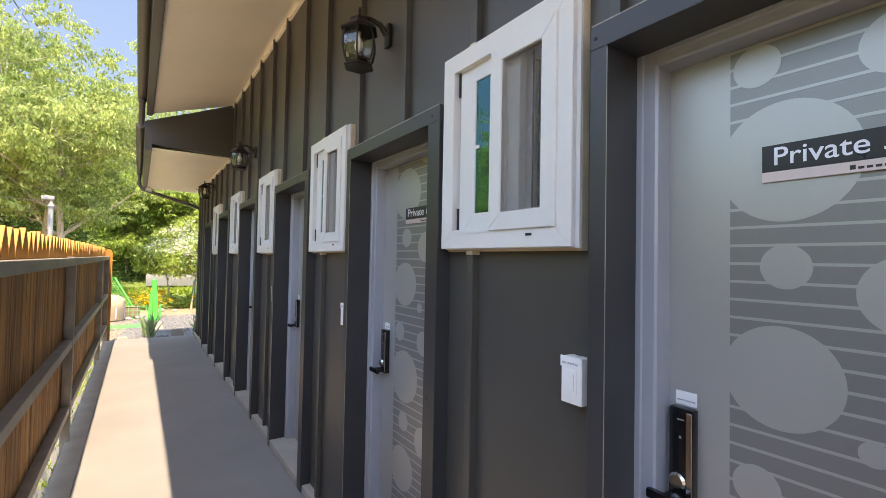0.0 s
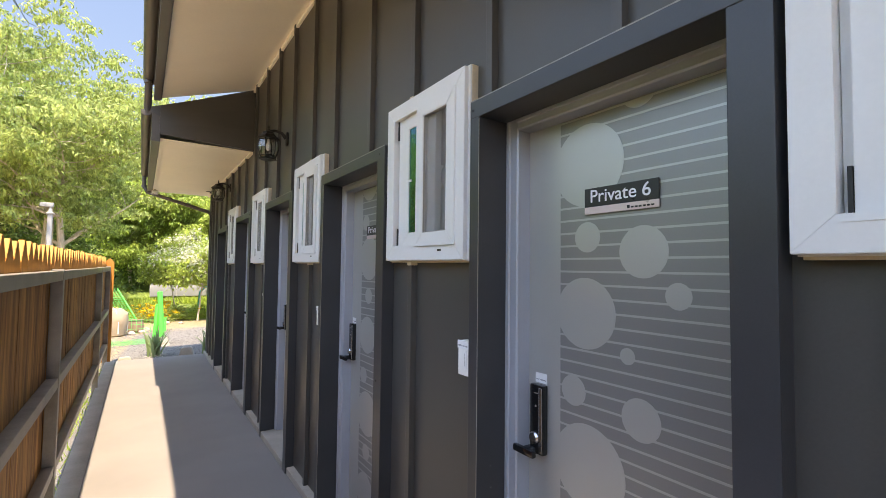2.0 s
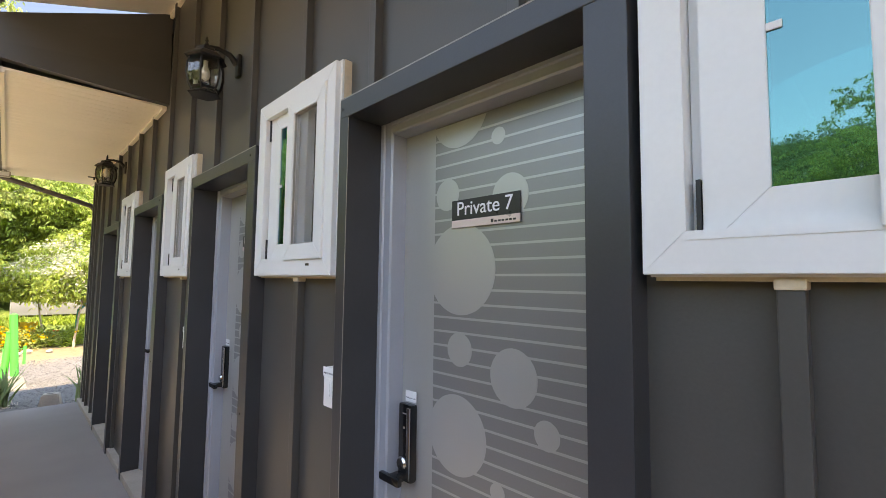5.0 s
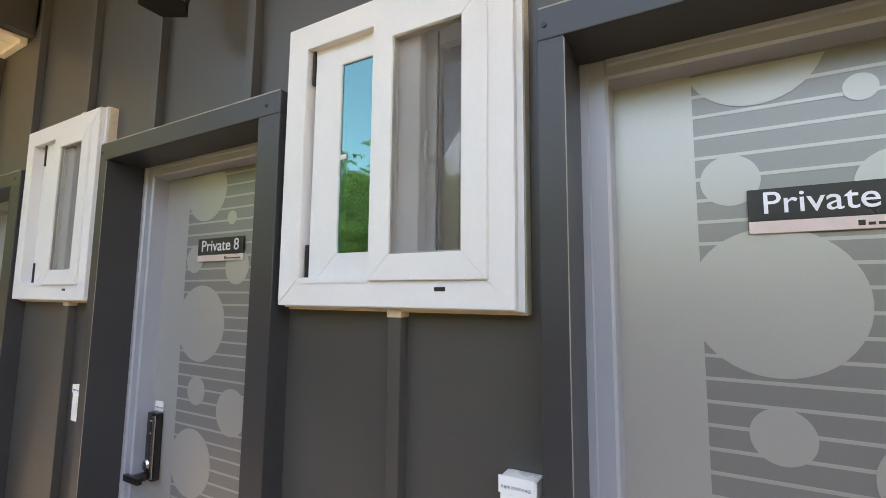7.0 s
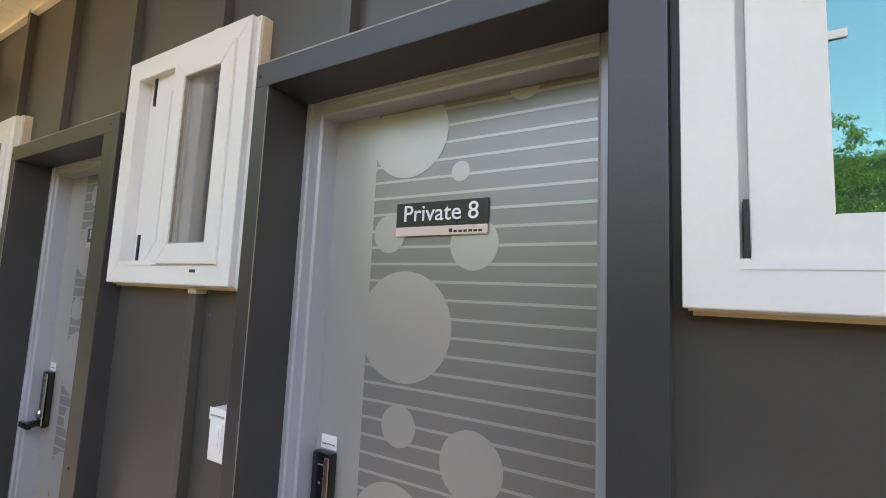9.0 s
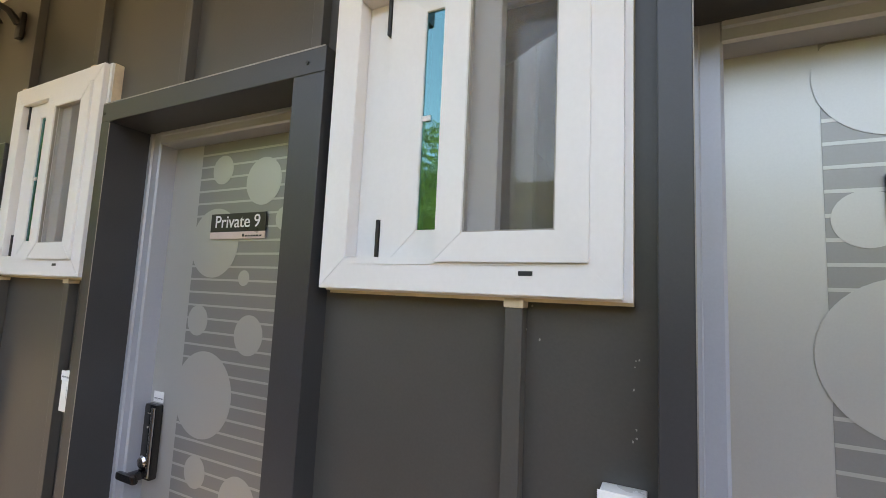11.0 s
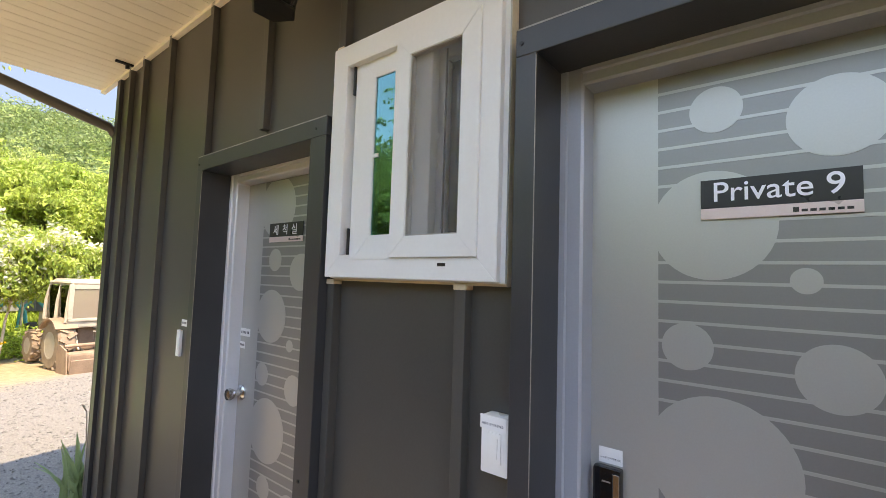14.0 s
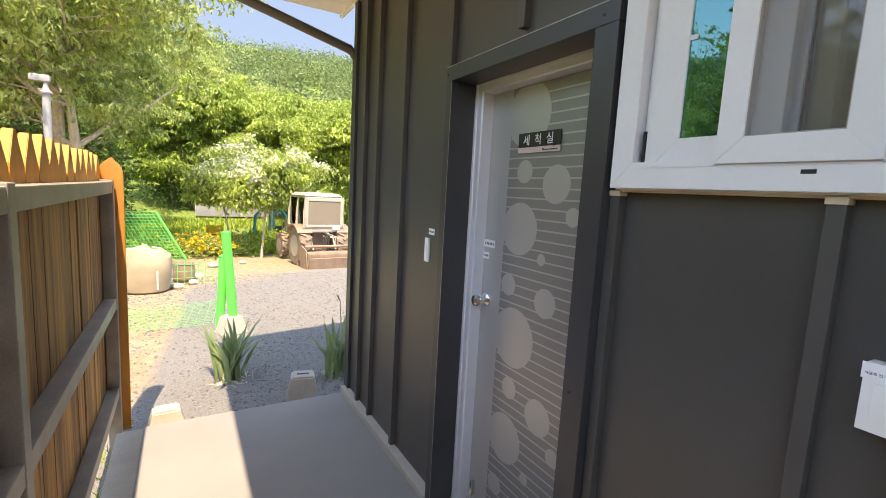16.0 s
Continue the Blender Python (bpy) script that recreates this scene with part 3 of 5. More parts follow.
        label_strip(1.1492, o + 0.655, 1.335, 0.045, 0.03, "", 0, "small white paper label on the washroom door")
        sign(o + 0.447, 1.862, "세 척 실")
    else:
        digital_lock(d, 0.642 - (0.015 if k == 6 else 0.0), 1.24 - (0.03 if k == 6 else 0.0))
        label_strip(1.1492, o + 0.635 - (0.015 if k == 6 else 0.0), 1.277 - (0.03 if k == 6 else 0.0), 0.052, 0.034, "사용후 전기꺼 주세요", 0.0052, "white paper label above a door lock")
        sign(o + {5: 0.442, 6: 0.405, 7: 0.43, 8: 0.432, 9: 0.427}.get(k, 0.42), 1.862, f"Private {k}")


for k in range(4, 11):
    door(k)


# ---- windows ----
def ring(bm, x0, x1, y0, y1, z0, z1, w, bevel=0.003):
    """A mitred frame of width w between two planes."""
    outer, inner = [(y0, z0), (y1, z0), (y1, z1), (y0, z1)], [(y0 + w, z0 + w), (y1 - w, z0 + w), (y1 - w, z1 - w), (y0 + w, z1 - w)]
    for i in range(4):
        j = (i + 1) % 4
        prism(bm, [outer[i], outer[j], inner[j], inner[i]], "x", x0, x1, bevel)
    return bm


def window(k, slide=0.0, gap=0.0):
    o = P * (k - 5)
    w = thing(f"window_{k}", (0, o, 0), "white plastic sliding window with teal glass and an insect screen", "window", "row of windows", "structure")
    a, b, c, d = 0.812, 1.443, 1.640, 2.370
    part("backing_flange", ring(bmesh.new(), 0.992, FACE, a - 0.014, b - 0.012, c - 0.010, d + 0.006, 0.05, 0.0), M_CAULK, w, "cream sealant edge")
    part("outer_flange", ring(bmesh.new(), 0.984, 0.9915, a - 0.013, b - 0.006, c - 0.004, d + 0.004, 0.04, 0.0), M_PVC, w)
    part("window_frame", ring(bmesh.new(), 0.966, 1.155, a, b, c, d, 0.068, 0.0012), M_PVC, w)
    # inner sash behind, slid to the left
    part("left_sash", ring(bmesh.new(), 0.986, 1.016, 1.04, 1.357 - gap, c + 0.036, d - 0.036, 0.090, 0.0012), M_PVC, w)
    pane = part("pane", boxed(0.991, 1.129, c + 0.125, 0.996, 1.268 - gap, d - 0.125), G_TEAL, w, "teal reflecting glass")
    pane.visible_shadow = False
    part("gasket", boxed(0.981, 1.358 - gap, c + 0.0685, 1.01, 1.3645 - gap, c + 0.15), M_BLACK, w, "black rubber stop")
    part("pane_clip", boxed(0.9875, 1.247 - gap, 1.998, 0.9908, 1.267 - gap, 2.010, bevel=0.001), M_PVC, w, "small white clip")
    part("gasket", boxed(0.981, 1.358 - gap, d - 0.16, 1.01, 1.3645 - gap, d - 0.0685), M_BLACK, w, "black rubber stop")
    part("track_cover", boxed(1.004, 1.300 - gap, c + 0.0685, 1.02, 1.374, d - 0.0685), M_PVC, w)
    # right sash with the screen, in the outer track
    part("screen_sash", ring(bmesh.new(), 0.958, 0.985, 0.865 - slide, 1.154 - slide, c + 0.058, d - 0.058, 0.057, 0.0012), M_PVC, w)
    part("screen_bead", ring(bmesh.new(), 0.962, 0.970, 0.920 - slide, 1.099 - slide, c + 0.113, d - 0.113, 0.005, 0.0), M_STEEL, w, "thin grey bead")
    scr = part("insect_screen", boxed(0.972, 0.923 - slide, c + 0.116, 0.973, 1.096 - slide, d - 0.116), M_SCREEN, w, "fine grey mesh")
    # further sashes and the hand latch seen through the mesh
    part("inner_sash", ring(bmesh.new(), 1.03, 1.058, 0.881, 1.075 + gap, c + 0.069, d - 0.069, 0.05, 0.003), M_PVC, w)
    part("inner_sash", ring(bmesh.new(), 1.095, 1.125, 1.0, 1.374, c + 0.069, d - 0.069, 0.05, 0.003), M_PVC, w)
    for y in (1.0195 + gap, 1.0655 + gap):   # dark weather strips on the inner sash
        part("weather_strip", boxed(1.0282, y, c + 0.09, 1.0299, y + 0.005, d - 0.09), M_BLACK, w, "thin dark weather strip")
    ip = part("pane", boxed(1.042, 0.917, c + 0.118, 1.045, 1.027 + gap, d - 0.118), G_CLEAR, w, "clear glass")
    ip.visible_shadow = False
    bm = bmesh.new()
    tube(bm, [(1.031, 1.05 + gap, 1.95), (1.018, 1.048 + gap, 1.96), (1.008, 1.047 + gap, 1.995), (1.018, 1.048 + gap, 2.03), (1.031, 1.05 + gap, 2.04)], [0.008, 0.008, 0.007, 0.008, 0.008], 8)
    part("latch_handle", bm, M_PVC, w, smooth=True)
    part("drain_slot", boxed(0.9652, 0.960, c + 0.035, 0.968, 0.986, c + 0.0435, bevel=0.0), M_BLACK, w, "small black drain slot")
    part("track_line", boxed(0.9645, 0.881, c + 0.0535, 0.967, 1.374, c + 0.0565), M_PVC, w)


for k in range(3, 10):
    window(k, gap={8: 0.055, 7: -0.005, 9: 0.003}.get(k, 0.001))


# ---- switches, labels, wall lanterns ----
for k in range(3, 11):
    o = P * (k - 5)
    if k == 10:
        e = thing("light_switch", (FACE, o + 0.99, 1.24), "narrow cream light switch beside the washroom door", "switch", "light switches")
        part("plate", boxed(-0.014, -0.036, 0, 0, 0, 0.124, bevel=0.002), M_SWITCH, e, smooth=True)
        part("rocker", boxed(-0.017, -0.028, 0.03, -0.0142, -0.010, 0.085, bevel=0.001), M_SWITCH, e)
        label_strip(FACE - 0.001, o + 0.972, 1.415, 0.06, 0.032, "", 0, "small white paper label on the wall by the washroom")
        continue
    e = thing("light_switch", (FACE - 0.001, o + 0.848, 1.215), "white surface light switch on the charcoal wall", "switch", "light switches")
    part("plate", boxed(-0.044, -0.070, 0, 0, 0, 0.125, bevel=0.004), M_SWITCH, e, smooth=True)
    part("rocker", boxed(-0.0475, -0.054, 0.026, -0.0442, -0.018, 0.092, bevel=0.0015), M_SWITCH, e, smooth=True)
    part("rocker_gap", boxed(-0.0480, -0.0458, 0.036, -0.0476, -0.0450, 0.082), M_STEEL, e)
    label_strip(FACE - 0.0455, o + 0.850, 1.342, 0.068, 0.030, "사용후 전기꺼 주세요", 0.0066, "white paper label stuck on a light switch")


def lantern(y):
    e = thing("wall_lantern", (FACE, y, 2.62), "bronze-black six-sided carriage lantern on the wall", "wall lamp", "wall lanterns")
    part("wall_plate", boxed(-0.022, -0.026, 0.045, 0, 0.026, 0.165, bevel=0.010), M_LAMP, e, smooth=True)
    part("arm", tube(bmesh.new(), [(-0.018, 0, 0.11), (-0.055, 0, 0.150), (-0.11, 0, 0.163), (-0.165, 0, 0.152)], [0.018, 0.014, 0.011, 0.012], 10), M_LAMP, e, smooth=True)
    c = (-0.165, 0, 0)
    part("finial", lathe(bmesh.new(), [(0.006, 0.15), (0.013, 0.16), (0.006, 0.175), (0.009, 0.183), (0.002, 0.205)], c, 10), M_LAMP, e, smooth=True)
    part("roof_cap", lathe(bmesh.new(), [(0.092, 0.078), (0.098, 0.084), (0.070, 0.112), (0.050, 0.124), (0.044, 0.142), (0.012, 0.152)], c, 6), M_LAMP, e)
    part("base_ring", lathe(bmesh.new(), [(0.070, -0.098), (0.078, -0.093), (0.062, -0.082), (0.056, -0.080)], c, 6), M_LAMP, e)
    prof = [(0.058, -0.082), (0.075, -0.045), (0.085, 0.0), (0.083, 0.042), (0.074, 0.078)]
    for i in range(6):
        a = math.pi / 3 * i
        part("rib", tube(bmesh.new(), [(c[0] + r * math.cos(a), r * math.sin(a), z) for r, z in prof], 0.0045, 6), M_LAMP, e)
        b = math.pi / 3 * (i + 1)
        bm = bmesh.new()
        lo = [(bm.verts.new((c[0] + (r - 0.002) * math.cos(a), (r - 0.002) * math.sin(a), z)), bm.verts.new((c[0] + (r - 0.002) * math.cos(b), (r - 0.002) * math.sin(b), z))) for r, z in prof]
        for p, q in zip(lo, lo[1:]):
            bm.faces.new((p[0], p[1], q[1], q[0]))
        part("glass_pane", bm, G_CLEAR, e, "clear bevelled glass").visible_shadow = False
    part("band", lathe(bmesh.new(), [(0.062, -0.070), (0.067, -0.062)], c, 6), M_LAMP, e)
    part("bulb", lathe(bmesh.new(), [(0.006, -0.02), (0.018, -0.01), (0.023, 0.008), (0.020, 0.028), (0.011, 0.05), (0.011, 0.078)], c, 14), M_BULB, e, "unlit white bulb", smooth=True)


for y in (-1.25, 2.03, 5.15, 8.2):
    lantern(y)

clip = thing("soffit_bracket", (0.95, 10.09, 2.9245), "small black cable bracket under the soffit", "bracket")
part("bar", boxed(-0.055, -0.012, -0.012, 0.055, 0.012, 0.0, bevel=0.003), M_BLACK, clip)
part("peg", boxed(0.0, -0.01, -0.035, 0.02, 0.01, -0.012, bevel=0.003), M_BLACK, clip)
flood = thing("flood_light", (0.13, 10.30, 2.905), "small grey floodlight under the eave corner", "lamp")
part("housing", boxed(-0.06, -0.05, -0.085, 0.05, 0.05, -0.02, bevel=0.012), M_STEEL, flood, smooth=True)
part("lens", boxed(-0.048, -0.052, -0.078, 0.038, -0.0505, -0.03), M_BULB, flood)
part("stem", boxed(-0.012, -0.012, -0.02, 0.012, 0.012, 0.0), M_STEEL, flood)


# ---- the picket fence ----
fence = thing("fence", (0, 0, 0), "brown wooden picket fence on a grey steel frame", "fence")
for z0, z1, x1 in ((1.495, 1.56, -0.445), (0.795, 0.86, -0.445), (0.235, 0.295, -0.448)):
    part("rail", boxed(-0.510, Y0, z0, x1, 10.45, z1, bevel=0.004), M_STEEL, fence)
for y in (10.42, 8.58, 5.0, 1.4, -2.2):
    part("post", boxed(-0.508, y - 0.03, -0.13, -0.442, y + 0.03, 1.57, bevel=0.004), M_STEEL, fence)
y, i = Y0, 0
prnd = random.Random(11)
shapes = []
for s in range(4):
    bm = bmesh.new()
    w = 0.0725
    prism(bm, [(-w, 0.10), (w, 0.10), (w, 1.610 + 0.004 * s), (0.004 * (s - 1.5) + 0.012, 1.712 + 0.004 * s), (0.004 * (s - 1.5) - 0.012, 1.712 + 0.004 * s), (-w, 1.612 - 0.003 * s)], "x", -0.0135, 0.0135, 0.002)
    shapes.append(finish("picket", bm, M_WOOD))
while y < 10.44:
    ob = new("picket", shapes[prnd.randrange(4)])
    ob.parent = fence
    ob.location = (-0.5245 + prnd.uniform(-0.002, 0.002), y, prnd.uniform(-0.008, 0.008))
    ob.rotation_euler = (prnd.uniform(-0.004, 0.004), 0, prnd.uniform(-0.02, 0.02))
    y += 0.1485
bm = bmesh.new()
prism(bm, [(-0.520, -0.03), (-0.400, -0.03), (-0.400, 1.62), (-0.415, 1.66), (-0.458, 1.705), (-0.505, 1.665), (-0.520, 1.625)], "y", 10.475, 10.505, 0.003)
part("end_board", bm, M_OAK, fence, "wide orange-stained end board")

# chipped paint and drips on the cladding and casings
chips = random.Random(17)
for y, z, n in ((5.90, 1.58, 5), (5.715, 1.48, 7), (6.12, 0.98, 3), (4.05, 1.35, 4), (2.35, 0.9, 3), (8.02, 1.1, 3), (4.93, 2.45, 6), (5.44, 2.55, 5), (7.5, 0.8, 3)):
    for _ in range(n):
        cy, cz, r = y + chips.gauss(0, 0.012), z + chips.gauss(0, 0.07), chips.uniform(0.0007, 0.0022)
        edge = [(cy + r * chips.uniform(0.5, 1.3) * math.cos(a), cz + r * chips.uniform(0.6, 1.8) * math.sin(a)) for a in (0, 0.9, 1.8, 2.7, 3.6, 4.5, 5.4)]
        part("paint_chip", prism(bmesh.new(), edge, "x", FACE - 0.0008, FACE + 0.001), M_SCUFF, wall_front)

# ---- the yard, the wood and the hill ----
def ground_z(x, y):
    z = -0.13 - 0.045 * (min(max(y, 12.0), 24.0) - 12.0)
    r = math.hypot(x - 0.0, y - 4.0)
    if r > 34:
        z += (r - 34) * 0.17 + max(0, r - 60) * 0.22 * (1 - 0.35 * max(0, x) / (abs(x) + abs(y) + 1))
    if r > 30:
        z += 2.2 * noise.noise((x * 0.03, y * 0.03, 0.3)) * min(1, (r - 30) / 30)
    return z


def ground_material():
    m = material("yard_ground", (0.205, 0.195, 0.185), 0.92, vary=0.3, scale=75, fine=150, bump=0.9, bump_scale=0.012, sharp=0.06)
    n, l = m.node_tree.nodes, m.node_tree.links
    b = n["Principled BSDF"]
    stones = b.inputs["Base Color"].links[0].from_socket
    tc, sp = n.new("ShaderNodeTexCoord"), n.new("ShaderNodeSeparateXYZ")
    l.new(tc.outputs["Object"], sp.inputs[0])
    ns = n.new("ShaderNodeTexNoise")
    ns.inputs["Scale"].default_value, ns.inputs["Detail"].default_value = 0.55, 6
    l.new(tc.outputs["Object"], ns.inputs["Vector"])
    fine = n.new("ShaderNodeTexNoise")
    fine.inputs["Scale"].default_value, fine.inputs["Detail"].default_value = 9, 5
    l.new(tc.outputs["Object"], fine.inputs["Vector"])

    def blend(below, color_a, color_b, at, spread, sideways):
        shift = n.new("ShaderNodeMath")
        shift.operation = "MULTIPLY_ADD"
        l.new(ns.outputs[0], shift.inputs[0])
        shift.inputs[1].default_value = spread
        l.new(sp.outputs["Y"], shift.inputs[2])
        lean = n.new("ShaderNodeMath")
        lean.operation = "MULTIPLY_ADD"
        l.new(sp.outputs["X"], lean.inputs[0])
        lean.inputs[1].default_value = sideways
        l.new(shift.outputs[0], lean.inputs[2])
        rng = n.new("ShaderNodeMapRange")
        rng.inputs[1].default_value, rng.inputs[2].default_value = at, at + 1.6
        l.new(lean.outputs[0], rng.inputs[0])
        ramp = n.new("ShaderNodeValToRGB")
        ramp.color_ramp.elements[0].color, ramp.color_ramp.elements[1].color = (*color_a, 1), (*color_b, 1)
        ramp.color_ramp.elements[0].position, ramp.color_ramp.elements[1].position = 0.35, 0.7
        l.new(fine.outputs[0], ramp.inputs[0])
        mix = n.new("ShaderNodeMix")
        mix.data_type = "RGBA"
        l.new(rng.outputs[0], mix.inputs[0])
        l.new(below, mix.inputs[6])
        l.new(ramp.outputs[0], mix.inputs[7])
        return mix.outputs[2]

    c = blend(stones, (0.28, 0.215, 0.13), (0.40, 0.315, 0.205), 17.5, 5.0, -11.0)
    c = blend(c, (0.28, 0.215, 0.13), (0.40, 0.315, 0.205), 18.3, 5.0, -0.6)
    c = blend(c, (0.09, 0.17, 0.03), (0.26, 0.32, 0.07), 25.0, 6.0, -0.25)
    l.new(c, b.inputs["Base Color"])
    return m


bm = bmesh.new()
radii = [0, 2, 4, 5, 6, 7, 8, 9, 10, 11, 12, 13, 14, 15, 16, 17, 18, 19, 20, 22, 24, 27, 30, 34, 38, 43, 48, 54, 60, 68, 76, 86, 98, 112, 130, 160, 220, 400, 900]
rings, turns = [], 96
for r in radii:
    ringv = []
    for i in range(turns if r else 1):
        a = 2 * math.pi * i / turns
        x, y = r * math.cos(a), 4 + r * math.sin(a)
        ringv.append(bm.verts.new((x, y, ground_z(x, y) if r < 165 else ground_z(165 * math.cos(a), 4 + 165 * math.sin(a)) - (r - 165) * 0.05)))
    rings.append(ringv)
for i in range(turns):
    bm.faces.new((rings[0][0], rings[1][i], rings[1][(i + 1) % turns]))
for a, b in zip(rings[1:], rings[2:]):
    for i in range(turns):
        bm.faces.new((a[i], b[i], b[(i + 1) % turns], a[(i + 1) % turns]))
solid("ground", bm, ground_material(), "gravel yard running into dry soil, meadow and hillside", "ground", kind="structure", smooth=True)


def mesh_from(name, verts, faces, mat, smooth=False):
    me = bpy.data.meshes.new(name)
    me.from_pydata(verts, [], faces)
    me.materials.append(mat)
    if smooth:
        me.shade_smooth()
    return me


def leaves(centres, spread, per, length, width, rng, droop=0.5):
    """Folded pointed leaves scattered round the given points."""
    c = np.repeat(np.array(centres), per, axis=0)
    n = len(c)
    p = c + rng.normal(0, 1, (n, 3)) * np.array(spread)
    az = rng.uniform(0, 2 * math.pi, n)
    el = rng.normal(-droop, 0.5, n)
    d = np.stack([np.cos(az) * np.cos(el), np.sin(az) * np.cos(el), np.sin(el)], 1)
    s = np.cross(d, rng.normal(0, 1, (n, 3)) * 0.6 + np.array([0, 0, 1.0]))
    s /= np.linalg.norm(s, axis=1)[:, None] + 1e-6
    up = np.cross(s, d)
    size = rng.uniform(0.65, 1.25, n)[:, None]
    L, W = length * size, width * size
    v = np.stack([p, p + d * L * 0.45 + s * W * 0.5 + up * W * 0.15, p + d * L - up * L * 0.12, p + d * L * 0.45 - s * W * 0.5 + up * W * 0.15], 1)
    verts = v.reshape(-1, 3)
    idx = np.arange(n) * 4
    faces = np.stack([idx, idx + 1, idx + 2, idx + 3], 1)
    return verts.tolist(), faces.tolist()


def sprays(centres, share, radius, per, length, width, rng):
    """Drooping flat sprays of leaves on a share of the given points, with gaps between."""
    pts = np.array(centres)
    pts = pts[rng.random(len(pts)) < share]
    out = []
    for p in pts:
        a, tilt = rng.uniform(0, 2 * math.pi), rng.uniform(0.15, 0.55)
        r = radius * rng.uniform(0.6, 1.3)
        u = rng.uniform(-1, 1, (per, 2))
        along, across = (u[:, 0] + 0.6) * r, u[:, 1] * r * 0.55
        out.append(np.stack([p[0] + along * math.cos(a) - across * math.sin(a), p[1] + along * math.sin(a) + across * math.cos(a),
                             p[2] - np.abs(along) * tilt + rng.normal(0, 0.03, per)], 1))
    return leaves(np.concatenate(out), (0.02, 0.02, 0.015), 1, length, width, rng, 0.75)


def grow(rng, height, trunk_r, lean, first, spread_len, levels=3):
    """Branch lines with radii, and the points where leaves sit."""
    lines, tips = [], []

    def limb(p, d, length, r, level):
        pts, rad, q = [p.copy()], [r], p.copy()
        steps = 6
        for i in range(steps):
            d = (d + Vector(rng.normal(0, 0.13, 3)) + Vector((0, 0, 0.03 if level else 0.05))).normalized()
            q = q + d * (length / steps)
            pts.append(q.copy())
            rad.append(max(0.006, r * (1 - 0.75 * (i + 1) / steps)))
            if level >= 2 or (level == 1 and i > 2):
                tips.append(tuple(q))
            if level < levels and i >= (first if level == 0 else 1):
                for _ in range(2 if level == 0 else (2 if level == 1 else 1)):
                    a = rng.uniform(0, 2 * math.pi)
                    side = Vector((math.cos(a), math.sin(a), rng.uniform(-0.1, 0.55))).normalized()
                    limb(q, (d * 0.35 + side).normalized(), length * rng.uniform(0.42, 0.68) * (spread_len if level == 0 else 1), rad[-1] * 0.62, level + 1)
        lines.append((pts, rad))

    limb(Vector((0, 0, -0.15)), Vector(lean).normalized(), height * 0.8, trunk_r, 0)
    return lines, tips


def tree(name, seed, height, trunk_r, lean, first, spread_len, leaf_mat, leaf_size, per, at, label, blossom=None, clump=0.22):
    rng = np.random.default_rng(seed)
    lines, tips = grow(rng, height, trunk_r, lean, first, spread_len)
    t = thing(name, at, label, "tree", "yard trees")
    bm = bmesh.new()
    for i, (pts, rad) in enumerate(lines):
        if rad[0] > 0.009:
            tube(bm, pts, rad, 9 if rad[0] > 0.06 else 5)
    part("trunk", bm, M_BARK, t, smooth=True)
    v, f = sprays(tips, 0.30, clump * 1.9, per * 4, leaf_size, leaf_size * 0.42, rng)
    crown = new("crown", mesh_from("crown", v, f, leaf_mat))
    crown.parent = t
    if blossom:
        hi = [p for p in tips if rng.random() < 0.11]
        v, f = leaves(hi, (0.14, 0.14, 0.08), 22, 0.12, 0.09, rng, 0.0)
        bl = new("blossom", mesh_from("blossom", v, f, blossom))
        bl.parent = t
        bl["label"] = "white flower clusters"
    return t


def at(x, y, dz=0.0):
    return (x, y, ground_z(x, y) + dz)


def spot(x, y, turn=0.0, size=1.0):
    return Matrix.Translation(at(x, y)) @ Matrix.Rotation(radians(turn), 4, "Z") @ Matrix.Diagonal((size, size, size, 1))


tall = tree("tree", 3, 8.4, 0.27, (-0.30, 0.0, 1), 3, 1.0, M_TREELEAF, 0.17, 9, at(-2.35, 23.4), "tall broadleaf tree with a leaning pale trunk")
wide = tree("tree", 5, 7.6, 0.18, (0.22, -0.05, 1), 2, 1.0, M_TREELEAF, 0.17, 8, at(-2.75, 22.2), "spreading broadleaf tree with drooping long leaves")
young = tree("tree", 8, 5.6, 0.09, (0.05, 0.0, 1), 0, 0.75, M_BRIGHTLEAF, 0.21, 8, at(6.2, 29.5), "young bright green tree at the meadow edge")
flower = tree("tree", 12, 2.9, 0.040, (0.06, 0.0, 1), 3, 0.75, M_BRIGHTLEAF, 0.15, 5, at(1.82, 20.7), "small tree with white blossom and thin trunk", M_BLOSSOM, 0.2)
copy_thing(flower, spot(1.35, 23.3, 80, 1.05))
copy_thing(flower, spot(3.0, 26.5, 200, 1.25))
for x, y, a, s in ((4.4, 39, 40, 1.3), (7.4, 31.5, 120, 1.05), (9.8, 28.0, 200, 0.9), (7.2, 36, 300, 1.25), (2.0, 40.5, 260, 1.35), (-0.6, 41, 20, 1.3), (11.5, 33, 150, 1.2)):
    copy_thing(young, spot(x, y, a, s))
for x, y, a, s in ((-7.6, 25.5, 70, 1.05), (-5.6, 29.5, 200, 1.1), (-11.0, 22.0, 300, 0.95), (-12.8, 12.5, 130, 0.62), (-13.0, 2.0, 250, 0.6), (-15.0, 18.0, 20, 0.8)):
    copy_thing(tall, spot(x, y, a, s))
for x, y, a, s in ((0.4, 43.5, 110, 1.2), (-3.4, 31.0, 220, 1.05), (-9.0, 20.5, 330, 0.75), (-13.5, 7.2, 60, 0.62), (-14.0, -3.5, 170, 0.6), (-9.6, 31.0, 10, 1.1), (-11.3, 16.0, 90, 0.6)):
    copy_thing(wide, spot(x, y, a, s))

